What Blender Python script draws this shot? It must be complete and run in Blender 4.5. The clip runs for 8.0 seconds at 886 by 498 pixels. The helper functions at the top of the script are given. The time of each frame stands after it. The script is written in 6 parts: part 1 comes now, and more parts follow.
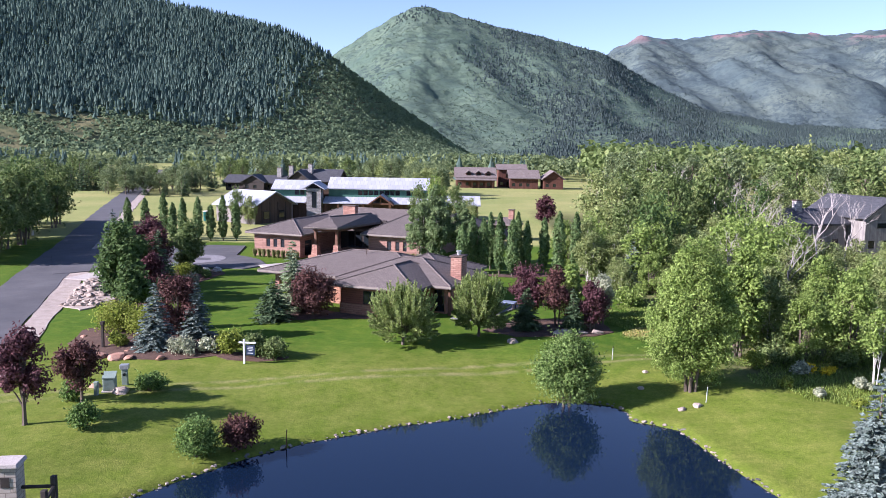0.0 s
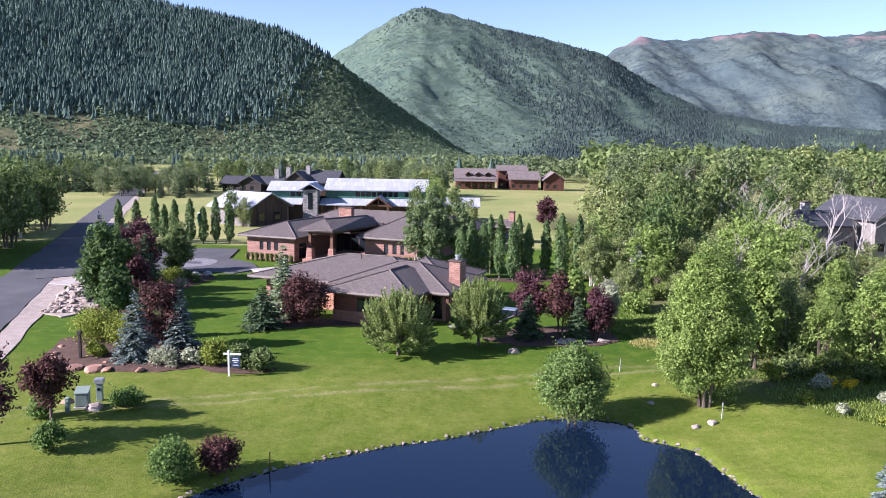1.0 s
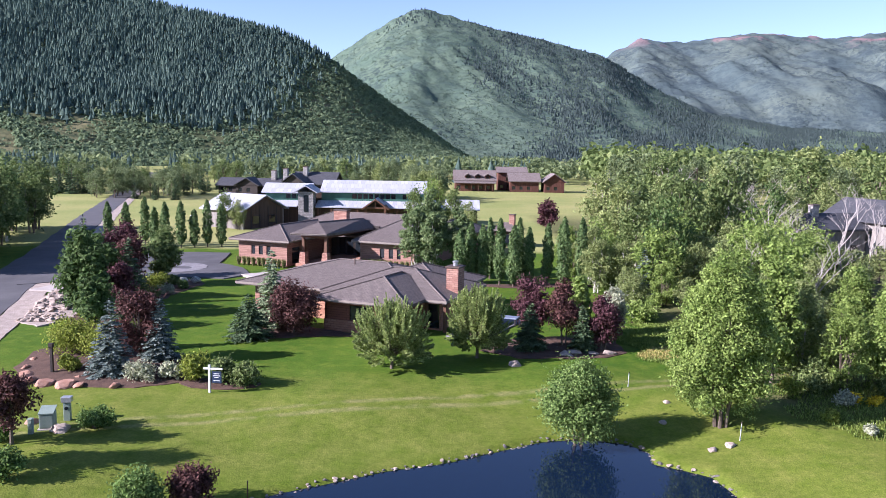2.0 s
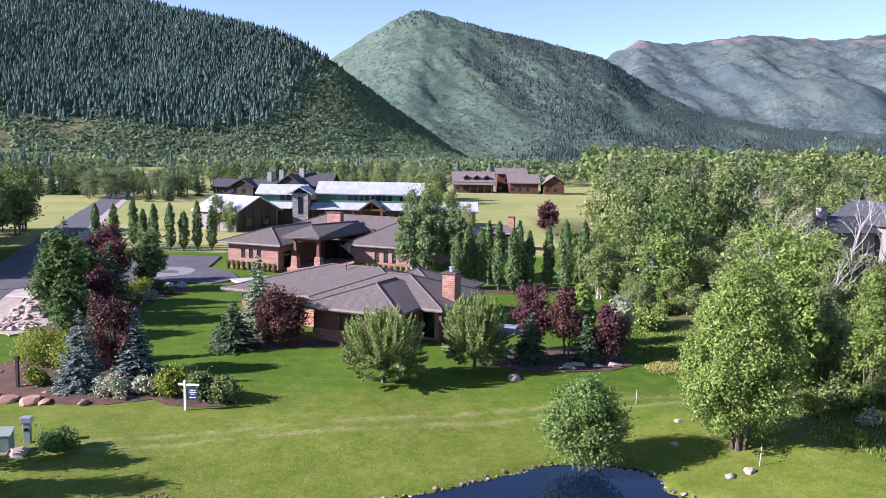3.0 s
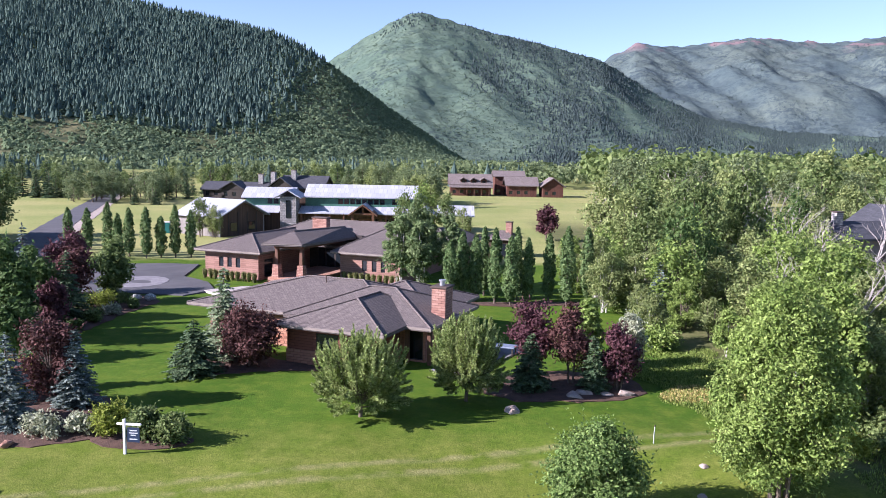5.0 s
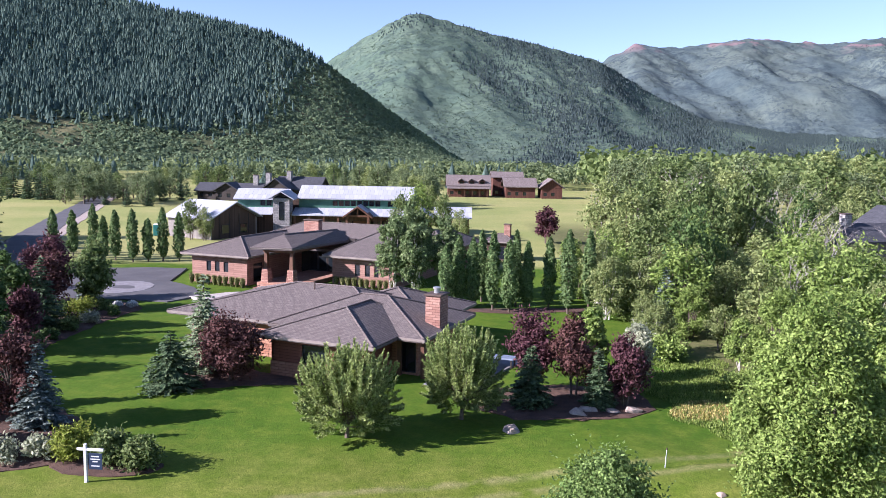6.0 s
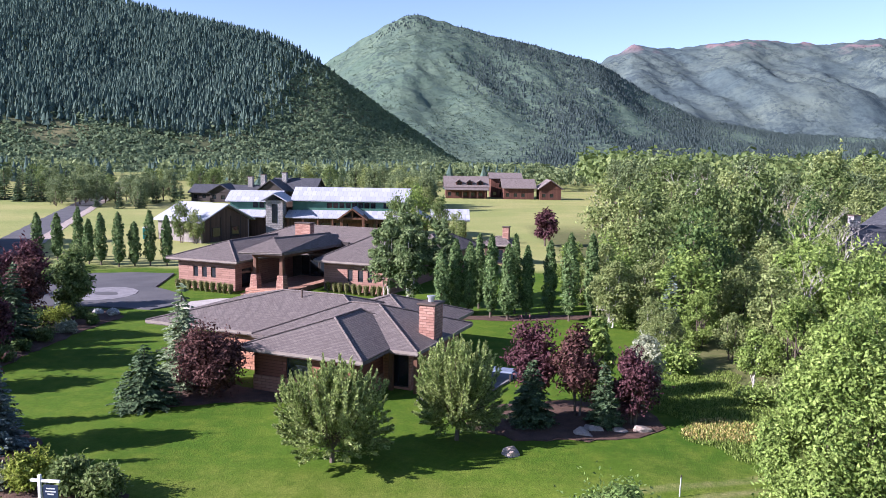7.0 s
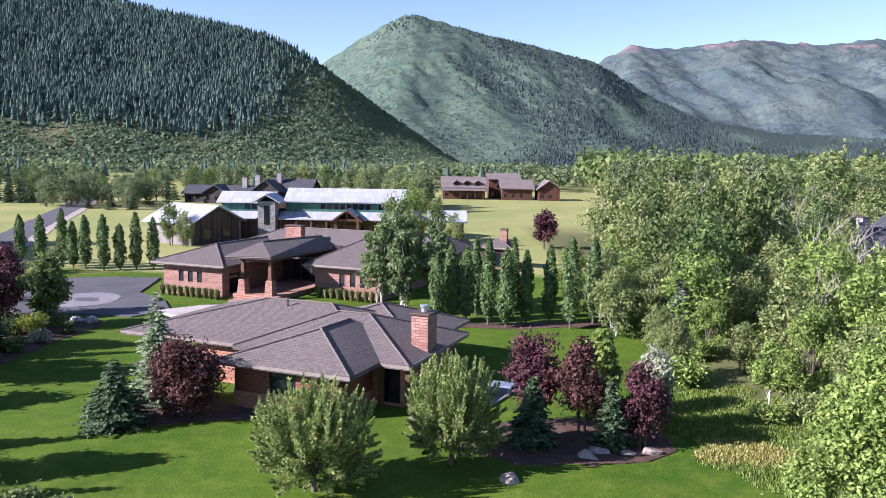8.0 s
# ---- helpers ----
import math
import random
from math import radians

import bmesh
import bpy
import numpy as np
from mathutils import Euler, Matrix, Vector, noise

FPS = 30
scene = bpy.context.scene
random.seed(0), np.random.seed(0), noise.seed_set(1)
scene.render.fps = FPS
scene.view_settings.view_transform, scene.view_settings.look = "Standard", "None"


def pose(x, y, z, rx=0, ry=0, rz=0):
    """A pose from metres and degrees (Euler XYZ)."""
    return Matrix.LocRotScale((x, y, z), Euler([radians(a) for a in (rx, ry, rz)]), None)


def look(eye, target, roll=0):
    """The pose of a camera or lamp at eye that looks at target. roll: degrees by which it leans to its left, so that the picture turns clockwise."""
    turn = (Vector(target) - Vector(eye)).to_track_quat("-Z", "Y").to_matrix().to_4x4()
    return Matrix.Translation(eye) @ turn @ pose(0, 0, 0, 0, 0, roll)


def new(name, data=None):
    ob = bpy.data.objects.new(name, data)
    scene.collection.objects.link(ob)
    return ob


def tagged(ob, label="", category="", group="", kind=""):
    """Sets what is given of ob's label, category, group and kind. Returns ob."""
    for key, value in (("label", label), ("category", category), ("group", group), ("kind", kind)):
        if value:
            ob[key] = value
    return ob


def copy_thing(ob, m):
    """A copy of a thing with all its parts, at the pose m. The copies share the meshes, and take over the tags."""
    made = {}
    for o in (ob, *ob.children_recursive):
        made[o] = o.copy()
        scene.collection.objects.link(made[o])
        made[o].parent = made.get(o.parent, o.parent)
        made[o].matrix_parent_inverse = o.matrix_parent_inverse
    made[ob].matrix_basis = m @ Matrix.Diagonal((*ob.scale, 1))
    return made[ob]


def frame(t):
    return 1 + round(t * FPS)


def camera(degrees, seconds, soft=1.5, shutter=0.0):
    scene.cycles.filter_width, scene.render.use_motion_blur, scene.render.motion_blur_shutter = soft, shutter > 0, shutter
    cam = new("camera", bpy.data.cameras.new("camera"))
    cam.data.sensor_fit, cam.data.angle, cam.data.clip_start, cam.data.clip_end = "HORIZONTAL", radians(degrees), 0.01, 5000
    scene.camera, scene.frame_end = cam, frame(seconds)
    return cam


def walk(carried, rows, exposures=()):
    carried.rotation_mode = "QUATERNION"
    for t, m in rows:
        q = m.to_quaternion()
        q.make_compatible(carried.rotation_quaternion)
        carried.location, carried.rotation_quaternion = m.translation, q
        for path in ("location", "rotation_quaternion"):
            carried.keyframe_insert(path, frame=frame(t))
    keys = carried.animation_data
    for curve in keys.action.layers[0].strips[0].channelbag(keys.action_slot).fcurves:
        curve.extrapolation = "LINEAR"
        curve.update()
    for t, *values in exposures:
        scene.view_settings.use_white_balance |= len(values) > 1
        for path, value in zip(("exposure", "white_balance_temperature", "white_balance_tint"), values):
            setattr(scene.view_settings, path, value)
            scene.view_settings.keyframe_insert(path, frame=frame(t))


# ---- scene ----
cam = camera(57.9, 8.0, 0.75)
PATH = [
    (0, (-0.824, 0.421, 17.047), (-0.839, 2.405, 16.796), 0.9),
    (0.5, (-0.741, 2.238, 16.943), (-0.756, 4.222, 16.694), 0.9),
    (1, (-0.652, 4.109, 16.895), (-0.667, 6.094, 16.647), 0.9),
    (1.5, (-0.548, 6.079, 16.851), (-0.563, 8.064, 16.605), 0.9),
    (3, (-0.173, 12.071, 16.635), (-0.185, 14.056, 16.395), 1.0),
    (3.5, (0.027, 14.024, 16.596), (0.015, 16.01, 16.357), 0.9),
    (4, (0.189, 15.944, 16.531), (0.179, 17.93, 16.294), 0.9),
    (4.5, (0.325, 17.783, 16.471), (0.316, 19.769, 16.236), 1.0),
    (6, (0.745, 23.508, 16.319), (0.742, 25.495, 16.088), 1.0),
    (6.5, (0.872, 25.372, 16.249), (0.871, 27.359, 16.02), 1.0),
    (7, (1.017, 27.256, 16.244), (1.018, 29.243, 16.016), 0.9),
    (7.5, (1.139, 29.064, 16.258), (1.142, 31.051, 16.03), 0.9),
    (8, (1.278, 31.002, 16.211), (1.284, 32.989, 15.984), 0.9),
]
walk(cam, [(t, look(eye, target, roll)) for t, eye, target, roll in PATH], [(0.0, 1.25, 5850, 31), (8.0, 1.25, 5850, 31)])

# ---- world, sun ----
SUN_FROM = Vector((-0.95, -0.31, 0)).normalized()
SUN_ELEV = 27.0
world = bpy.data.worlds.new("sky")
scene.world = world
world.use_nodes = True
wn, wl = world.node_tree.nodes, world.node_tree.links
sky = wn.new("ShaderNodeTexSky")
sky.sky_type, sky.sun_disc = "NISHITA", False
sky.sun_elevation = radians(SUN_ELEV)
sky.sun_rotation = math.atan2(SUN_FROM.x, SUN_FROM.y)
sky.altitude, sky.air_density, sky.dust_density, sky.ozone_density = 2000, 1.0, 0.25, 1.6
wl.new(sky.outputs[0], wn["Background"].inputs[0])
wn["Background"].inputs[1].default_value = 0.088
sun = new("sun", bpy.data.lights.new("sun", "SUN"))
sun.data.energy, sun.data.angle, sun.data.color = 5.7, radians(0.6), (1.0, 0.95, 0.88)
sd = SUN_FROM * math.cos(radians(SUN_ELEV)) + Vector((0, 0, math.sin(radians(SUN_ELEV))))
sun.matrix_world = look(sd * 300, (0, 0, 0))


# ---- materials ----
def mat(name, rough=0.85, metal=0.0, spec=0.3):
    m = bpy.data.materials.new(name)
    m.use_nodes = True
    b = m.node_tree.nodes["Principled BSDF"]
    b.inputs["Roughness"].default_value, b.inputs["Metallic"].default_value = rough, metal
    b.inputs["Specular IOR Level"].default_value = spec
    return m, m.node_tree.nodes, m.node_tree.links, b


def mixc(n, l, fac, a, b):
    k = n.new("ShaderNodeMix")
    k.data_type = "RGBA"
    for sock, v in ((0, fac), (6, a), (7, b)):
        if isinstance(v, (int, float)):
            k.inputs[sock].default_value = v
        elif isinstance(v, tuple):
            k.inputs[sock].default_value = (*v, 1)
        else:
            l.new(v, k.inputs[sock])
    return k.outputs[2]


def noise_at(n, l, scale, detail=4, rough=0.55, space="Object", stretch=None):
    tc = n.new("ShaderNodeTexCoord")
    src = tc.outputs[space]
    if stretch:
        mp = n.new("ShaderNodeMapping")
        mp.inputs["Scale"].default_value = stretch
        l.new(src, mp.inputs[0])
        src = mp.outputs[0]
    t = n.new("ShaderNodeTexNoise")
    t.inputs["Scale"].default_value, t.inputs["Detail"].default_value, t.inputs["Roughness"].default_value = scale, detail, rough
    l.new(src, t.inputs["Vector"])
    return t.outputs["Fac"]


def ramp(n, l, fac, lo, hi):
    r = n.new("ShaderNodeMapRange")
    r.inputs["From Min"].default_value, r.inputs["From Max"].default_value = lo, hi
    l.new(fac, r.inputs["Value"])
    return r.outputs[0]


def bumped(n, l, b, height, strength=0.5, dist=0.02):
    k = n.new("ShaderNodeBump")
    k.inputs["Strength"].default_value, k.inputs["Distance"].default_value = strength, dist
    l.new(height, k.inputs["Height"])
    l.new(k.outputs[0], b.inputs["Normal"])


def rough_mat(name, a, b, scale=3.0, fine=40.0, rough=0.85, bump=0.4, dist=0.02, metal=0.0, spec=0.3, stretch=None):
    m, n, l, p = mat(name, rough, metal, spec)
    big = ramp(n, l, noise_at(n, l, scale, stretch=stretch), 0.3, 0.7)
    small = noise_at(n, l, fine, 3, stretch=stretch)
    c = mixc(n, l, big, a, b)
    c2 = mixc(n, l, ramp(n, l, small, 0.25, 0.8), c, mixc(n, l, 0.45, c, (0.02, 0.02, 0.02)))
    l.new(c2, p.inputs["Base Color"])
    bumped(n, l, p, small, bump, dist)
    return m


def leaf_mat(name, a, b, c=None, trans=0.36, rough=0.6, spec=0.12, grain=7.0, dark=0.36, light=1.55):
    """Foliage: every leaf has its own tone between a and b, with light coming through."""
    m, n, l, p = mat(name, rough, 0, spec)
    g = n.new("ShaderNodeNewGeometry")
    col = mixc(n, l, g.outputs["Random Per Island"], a, b)
    if c:
        col = mixc(n, l, ramp(n, l, noise_at(n, l, 0.9, 2), 0.45, 0.7), col, c)
    # fine noise scales each leaf's tone from dark to light, and bumps it
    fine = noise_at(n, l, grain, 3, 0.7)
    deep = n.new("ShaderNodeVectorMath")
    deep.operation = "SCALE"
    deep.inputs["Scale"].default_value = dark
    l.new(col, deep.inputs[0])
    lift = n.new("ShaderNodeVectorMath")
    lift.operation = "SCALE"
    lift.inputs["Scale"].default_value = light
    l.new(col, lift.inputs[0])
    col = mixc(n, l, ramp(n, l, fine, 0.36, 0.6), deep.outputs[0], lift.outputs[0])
    bumped(n, l, p, fine, 0.9, 0.5 / grain)
    l.new(col, p.inputs["Base Color"])
    t = n.new("ShaderNodeBsdfTranslucent")
    l.new(col, t.inputs[0])
    mx = n.new("ShaderNodeMixShader")
    mx.inputs[0].default_value = trans
    l.new(p.outputs[0], mx.inputs[1])
    l.new(t.outputs[0], mx.inputs[2])
    l.new(mx.outputs[0], n["Material Output"].inputs[0])
    return m


def coursed_mat(name, a, b, dark, w, h, mortar=0.012, rough=0.8, bump=0.6, dist=0.02, squash=1.0):
    """Courses of shingles, boards or stones, laid by the surface's own metres."""
    m, n, l, p = mat(name, rough, 0, 0.25)
    tc = n.new("ShaderNodeTexCoord")
    br = n.new("ShaderNodeTexBrick")
    for k, v in (("Scale", 1.0), ("Brick Width", w), ("Row Height", h), ("Mortar Size", mortar), ("Mortar Smooth", 0.3), ("Bias", 0.0)):
        br.inputs[k].default_value = v
    br.inputs["Color1"].default_value, br.inputs["Color2"].default_value = (*a, 1), (*b, 1)
    br.inputs["Mortar"].default_value = (*dark, 1)
    br.squash = squash
    l.new(tc.outputs["UV"], br.inputs["Vector"])
    big = ramp(n, l, noise_at(n, l, 0.35, 4), 0.3, 0.7)
    col = mixc(n, l, big, br.outputs["Color"], mixc(n, l, 0.3, br.outputs["Color"], a))
    fine = noise_at(n, l, 22, 3)
    col = mixc(n, l, ramp(n, l, fine, 0.3, 0.9), col, mixc(n, l, 0.4, col, dark))
    l.new(col, p.inputs["Base Color"])
    inv = n.new("ShaderNodeMath")
    inv.operation = "MULTIPLY_ADD"
    inv.inputs[1].default_value, inv.inputs[2].default_value = -1.0, 1.0
    l.new(br.outputs["Fac"], inv.inputs[0])
    ad = n.new("ShaderNodeMath")
    ad.operation = "MULTIPLY_ADD"
    ad.inputs[1].default_value = 0.4
    l.new(fine, ad.inputs[0])
    l.new(inv.outputs[0], ad.inputs[2])
    bumped(n, l, p, ad.outputs[0], bump, dist)
    return m


M_SHINGLE = coursed_mat("roof shingle", (0.138, 0.115, 0.103), (0.2, 0.17, 0.152), (0.055, 0.046, 0.042), 0.3, 0.16, 0.014, 0.85, 1.0, 0.035)
M_SIDING = coursed_mat("red stained siding", (0.2, 0.07, 0.045), (0.27, 0.105, 0.07), (0.06, 0.022, 0.016), 3.2, 0.22, 0.014, 0.6, 0.6, 0.02)
M_BRICKWALL = coursed_mat("sandstone wall", (0.36, 0.16, 0.10), (0.46, 0.25, 0.16), (0.16, 0.08, 0.055), 0.62, 0.21, 0.016, 0.85, 0.7, 0.025)
M_REARWALL = coursed_mat("pinkish cedar and stone siding", (0.25, 0.135, 0.1), (0.35, 0.205, 0.155), (0.11, 0.05, 0.04), 2.4, 0.26, 0.014, 0.7, 0.6, 0.02)
M_CHIMNEY = coursed_mat("red sandstone", (0.27, 0.13, 0.095), (0.44, 0.27, 0.2), (0.12, 0.065, 0.05), 0.55, 0.2, 0.016, 0.85, 0.7, 0.025)
M_GREYSTONE = coursed_mat("grey stone", (0.22, 0.21, 0.2), (0.42, 0.4, 0.37), (0.1, 0.1, 0.095), 0.6, 0.35, 0.03, 0.85, 0.7, 0.04)
M_FASCIA = rough_mat("dark brown fascia", (0.075, 0.05, 0.038), (0.11, 0.075, 0.055), 2, 30, 0.6)
M_GUTTER = rough_mat("tan drip edge", (0.24, 0.2, 0.17), (0.3, 0.26, 0.22), 2, 30, 0.5)
M_TIMBER = rough_mat("brown timber", (0.10, 0.045, 0.022), (0.16, 0.075, 0.04), 3, 40, 0.65, stretch=(1, 1, 0.15))
M_DARKWOOD = rough_mat("black brown wood", (0.03, 0.024, 0.02), (0.055, 0.042, 0.034), 3, 40, 0.7)
M_GREYWOOD = coursed_mat("weathered grey boards", (0.20, 0.185, 0.165), (0.3, 0.28, 0.25), (0.08, 0.07, 0.06), 0.25, 6.0, 0.02, 0.8, 0.5, 0.02)
M_BROWNBOARD = coursed_mat("dark brown boards", (0.07, 0.045, 0.032), (0.12, 0.08, 0.055), (0.03, 0.02, 0.015), 0.3, 6.0, 0.02, 0.8, 0.5, 0.02)
M_REDBOARD = coursed_mat("rust red boards", (0.1, 0.042, 0.03), (0.15, 0.065, 0.045), (0.035, 0.016, 0.012), 0.35, 6.0, 0.02, 0.8, 0.5, 0.02)
M_PALEROOF = coursed_mat("pale metal sheet roof", (0.33, 0.345, 0.375), (0.45, 0.465, 0.49), (0.2, 0.21, 0.235), 0.9, 2.4, 0.03, 0.6, 0.4, 0.02)
M_GREENWRAP = rough_mat("green sheathing", (0.04, 0.13, 0.09), (0.065, 0.18, 0.13), 0.8, 20, 0.6)
M_DARKROOF = coursed_mat("slate grey roof", (0.05, 0.052, 0.058), (0.085, 0.088, 0.095), (0.02, 0.02, 0.022), 0.6, 0.3, 0.015, 0.7, 0.6, 0.02)
M_BROWNROOF = coursed_mat("brown shingle roof", (0.17, 0.14, 0.125), (0.25, 0.21, 0.19), (0.045, 0.035, 0.03), 0.6, 0.3, 0.015, 0.8, 0.6, 0.02)
M_ASPHALT = rough_mat("asphalt", (0.08, 0.08, 0.085), (0.115, 0.113, 0.115), 0.25, 14, 0.9, 0.3, 0.01)
M_GRAVEL = rough_mat("tan gravel", (0.34, 0.28, 0.23), (0.46, 0.39, 0.33), 1.2, 18, 0.95, 0.8, 0.04)
M_CONCRETE = rough_mat("concrete", (0.42, 0.38, 0.34), (0.52, 0.47, 0.42), 1.0, 15, 0.9, 0.3, 0.01)
M_COBBLE = rough_mat("grey cobble", (0.19, 0.185, 0.19), (0.27, 0.26, 0.265), 1.5, 6, 0.9, 0.8, 0.03)
M_TEAL = rough_mat("teal plastic", (0.03, 0.22, 0.2), (0.04, 0.28, 0.25), 2, 20, 0.45, 0.1, 0.005)
M_MULCH = rough_mat("bark mulch", (0.07, 0.04, 0.028), (0.13, 0.075, 0.05), 1.5, 16, 0.95, 0.9, 0.05)
M_ROCK = rough_mat("tan boulder", (0.36, 0.28, 0.22), (0.5, 0.42, 0.35), 1.2, 9, 0.9, 0.8, 0.05)
M_REDROCK = rough_mat("red sandstone boulder", (0.34, 0.17, 0.11), (0.47, 0.28, 0.2), 1.2, 9, 0.9, 0.8, 0.05)
M_SHOREROCK = rough_mat("wet shore stone", (0.11, 0.10, 0.085), (0.24, 0.22, 0.19), 2.0, 9, 0.7, 0.8, 0.04)
M_BARK = rough_mat("grey brown bark", (0.10, 0.075, 0.055), (0.17, 0.135, 0.10), 2, 14, 0.9, 0.8, 0.03, stretch=(1, 1, 0.25))
M_PALEBARK = rough_mat("pale aspen bark", (0.5, 0.47, 0.4), (0.64, 0.61, 0.54), 3, 12, 0.8, 0.4, 0.02)
M_DEADWOOD = rough_mat("bleached dead wood", (0.31, 0.28, 0.25), (0.46, 0.42, 0.38), 2, 12, 0.85, 0.5, 0.02)
M_WHITE = rough_mat("white paint", (0.74, 0.74, 0.72), (0.8, 0.8, 0.79), 3, 30, 0.5, 0.1, 0.005)
M_NAVY = rough_mat("navy sign face", (0.02, 0.035, 0.075), (0.025, 0.045, 0.09), 3, 30, 0.4, 0.05, 0.003)
M_UTIL = rough_mat("sage green steel", (0.22, 0.29, 0.24), (0.28, 0.35, 0.3), 2, 30, 0.5, 0.1, 0.003)
M_PALESTEEL = rough_mat("galvanised steel", (0.5, 0.52, 0.52), (0.62, 0.63, 0.63), 2, 30, 0.35, 0.1, 0.003, metal=0.6)
M_TANSTONE = coursed_mat("tan pillar stone", (0.36, 0.31, 0.25), (0.5, 0.44, 0.37), (0.2, 0.17, 0.14), 0.5, 0.25, 0.02, 0.85, 0.6, 0.02)
M_LIGHTDECAL = rough_mat("pale lettering", (0.6, 0.62, 0.66), (0.7, 0.72, 0.75), 3, 30, 0.5, 0.05, 0.002)

M_GLASS, _n, _l, _p = mat("window glass", 0.06, 0, 0.6)
_p.inputs["Base Color"].default_value = (0.012, 0.016, 0.02, 1)
M_WATER, _n, _l, _p = mat("pond water", 0.03, 0, 0.5)
_p.inputs["Base Color"].default_value = (0.004, 0.011, 0.026, 1)
_p.inputs["IOR"].default_value = 1.33
_rip = noise_at(_n, _l, 1.6, 5, 0.6)
bumped(_n, _l, _p, _rip, 0.10, 0.03)

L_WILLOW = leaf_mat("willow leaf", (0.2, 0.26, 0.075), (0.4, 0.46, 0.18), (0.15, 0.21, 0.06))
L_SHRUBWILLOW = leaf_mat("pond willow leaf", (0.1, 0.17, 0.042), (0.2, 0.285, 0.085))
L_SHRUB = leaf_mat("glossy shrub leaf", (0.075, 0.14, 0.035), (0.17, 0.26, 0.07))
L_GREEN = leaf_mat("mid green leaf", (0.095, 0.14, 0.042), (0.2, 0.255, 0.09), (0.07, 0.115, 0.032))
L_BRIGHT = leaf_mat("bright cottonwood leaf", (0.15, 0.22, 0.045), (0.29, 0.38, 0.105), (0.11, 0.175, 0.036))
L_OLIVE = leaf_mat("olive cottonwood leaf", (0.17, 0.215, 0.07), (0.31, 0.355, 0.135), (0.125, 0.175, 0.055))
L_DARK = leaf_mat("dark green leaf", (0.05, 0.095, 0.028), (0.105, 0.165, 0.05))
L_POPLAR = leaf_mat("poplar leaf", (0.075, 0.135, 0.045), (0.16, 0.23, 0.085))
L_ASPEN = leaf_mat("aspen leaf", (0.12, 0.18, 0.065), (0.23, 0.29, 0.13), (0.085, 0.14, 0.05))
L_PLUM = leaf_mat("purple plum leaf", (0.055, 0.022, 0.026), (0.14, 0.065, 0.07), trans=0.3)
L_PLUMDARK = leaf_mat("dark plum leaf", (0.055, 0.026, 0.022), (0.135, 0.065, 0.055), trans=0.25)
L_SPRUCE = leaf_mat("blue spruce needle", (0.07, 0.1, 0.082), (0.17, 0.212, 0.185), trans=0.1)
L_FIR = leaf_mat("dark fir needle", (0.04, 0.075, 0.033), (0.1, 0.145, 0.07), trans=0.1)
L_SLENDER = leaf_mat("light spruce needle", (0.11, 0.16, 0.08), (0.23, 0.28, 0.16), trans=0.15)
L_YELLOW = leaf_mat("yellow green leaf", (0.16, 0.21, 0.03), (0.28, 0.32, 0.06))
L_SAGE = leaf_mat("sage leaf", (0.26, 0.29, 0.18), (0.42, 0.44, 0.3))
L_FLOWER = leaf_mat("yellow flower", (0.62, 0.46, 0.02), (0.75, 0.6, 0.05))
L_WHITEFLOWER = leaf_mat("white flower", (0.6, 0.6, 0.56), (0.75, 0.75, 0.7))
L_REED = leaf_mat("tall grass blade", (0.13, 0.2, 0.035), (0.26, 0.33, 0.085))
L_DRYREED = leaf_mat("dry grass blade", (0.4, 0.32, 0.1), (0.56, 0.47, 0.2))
# hill firs: blue tint and strong translucency imitate haze over the slope
L_HILLFIR = leaf_mat("haze-tinted hill fir", (0.078, 0.126, 0.108), (0.14, 0.2, 0.158), trans=0.3, rough=0.95, spec=0.0, grain=0.7, dark=0.75, light=1.15)
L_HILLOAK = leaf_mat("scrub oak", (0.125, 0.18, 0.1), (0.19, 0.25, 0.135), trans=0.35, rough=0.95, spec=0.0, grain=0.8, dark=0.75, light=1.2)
L_VALLEY = leaf_mat("valley woods leaf", (0.1, 0.14, 0.065), (0.2, 0.25, 0.11), grain=3.0)
L_FEATHER = leaf_mat("feather grass blade", (0.12, 0.13, 0.045), (0.23, 0.23, 0.1))
# far foliage: the haze of distance is mixed into these grey-blue colours
L_FARFIR = leaf_mat("haze-tinted fir", (0.062, 0.09, 0.088), (0.09, 0.122, 0.112), trans=0.35, rough=0.95, spec=0.0, grain=0.25, dark=0.85, light=1.1)
L_FARASPEN = leaf_mat("haze-tinted aspen", (0.085, 0.128, 0.095), (0.125, 0.17, 0.12), trans=0.3, rough=0.95, spec=0.0, grain=0.25, dark=0.85, light=1.1)


def terrain_mat(name, a, b, c, s1, s2, bump=0.6, dist=2.0, speck=0.12, dark=(0.03, 0.05, 0.025)):
    m, n, l, p = mat(name, 0.95, 0, 0.1)
    col = mixc(n, l, ramp(n, l, noise_at(n, l, s1, 5), 0.38, 0.62), a, b)
    col = mixc(n, l, ramp(n, l, noise_at(n, l, s2, 6, 0.65), 0.5, 0.68), col, c)
    cover = ramp(n, l, noise_at(n, l, s1 * 1.7, 4), 0.3, 0.65)
    fleck = n.new("ShaderNodeMath")
    fleck.operation = "MULTIPLY"
    l.new(cover, fleck.inputs[0])
    l.new(ramp(n, l, noise_at(n, l, speck, 3, 0.7, stretch=(1, 1, 0.5)), 0.48, 0.56), fleck.inputs[1])
    col = mixc(n, l, fleck.outputs[0], col, dark)
    l.new(col, p.inputs["Base Color"])
    bumped(n, l, p, noise_at(n, l, s2 * 2, 6, 0.7), bump, dist)
    return m


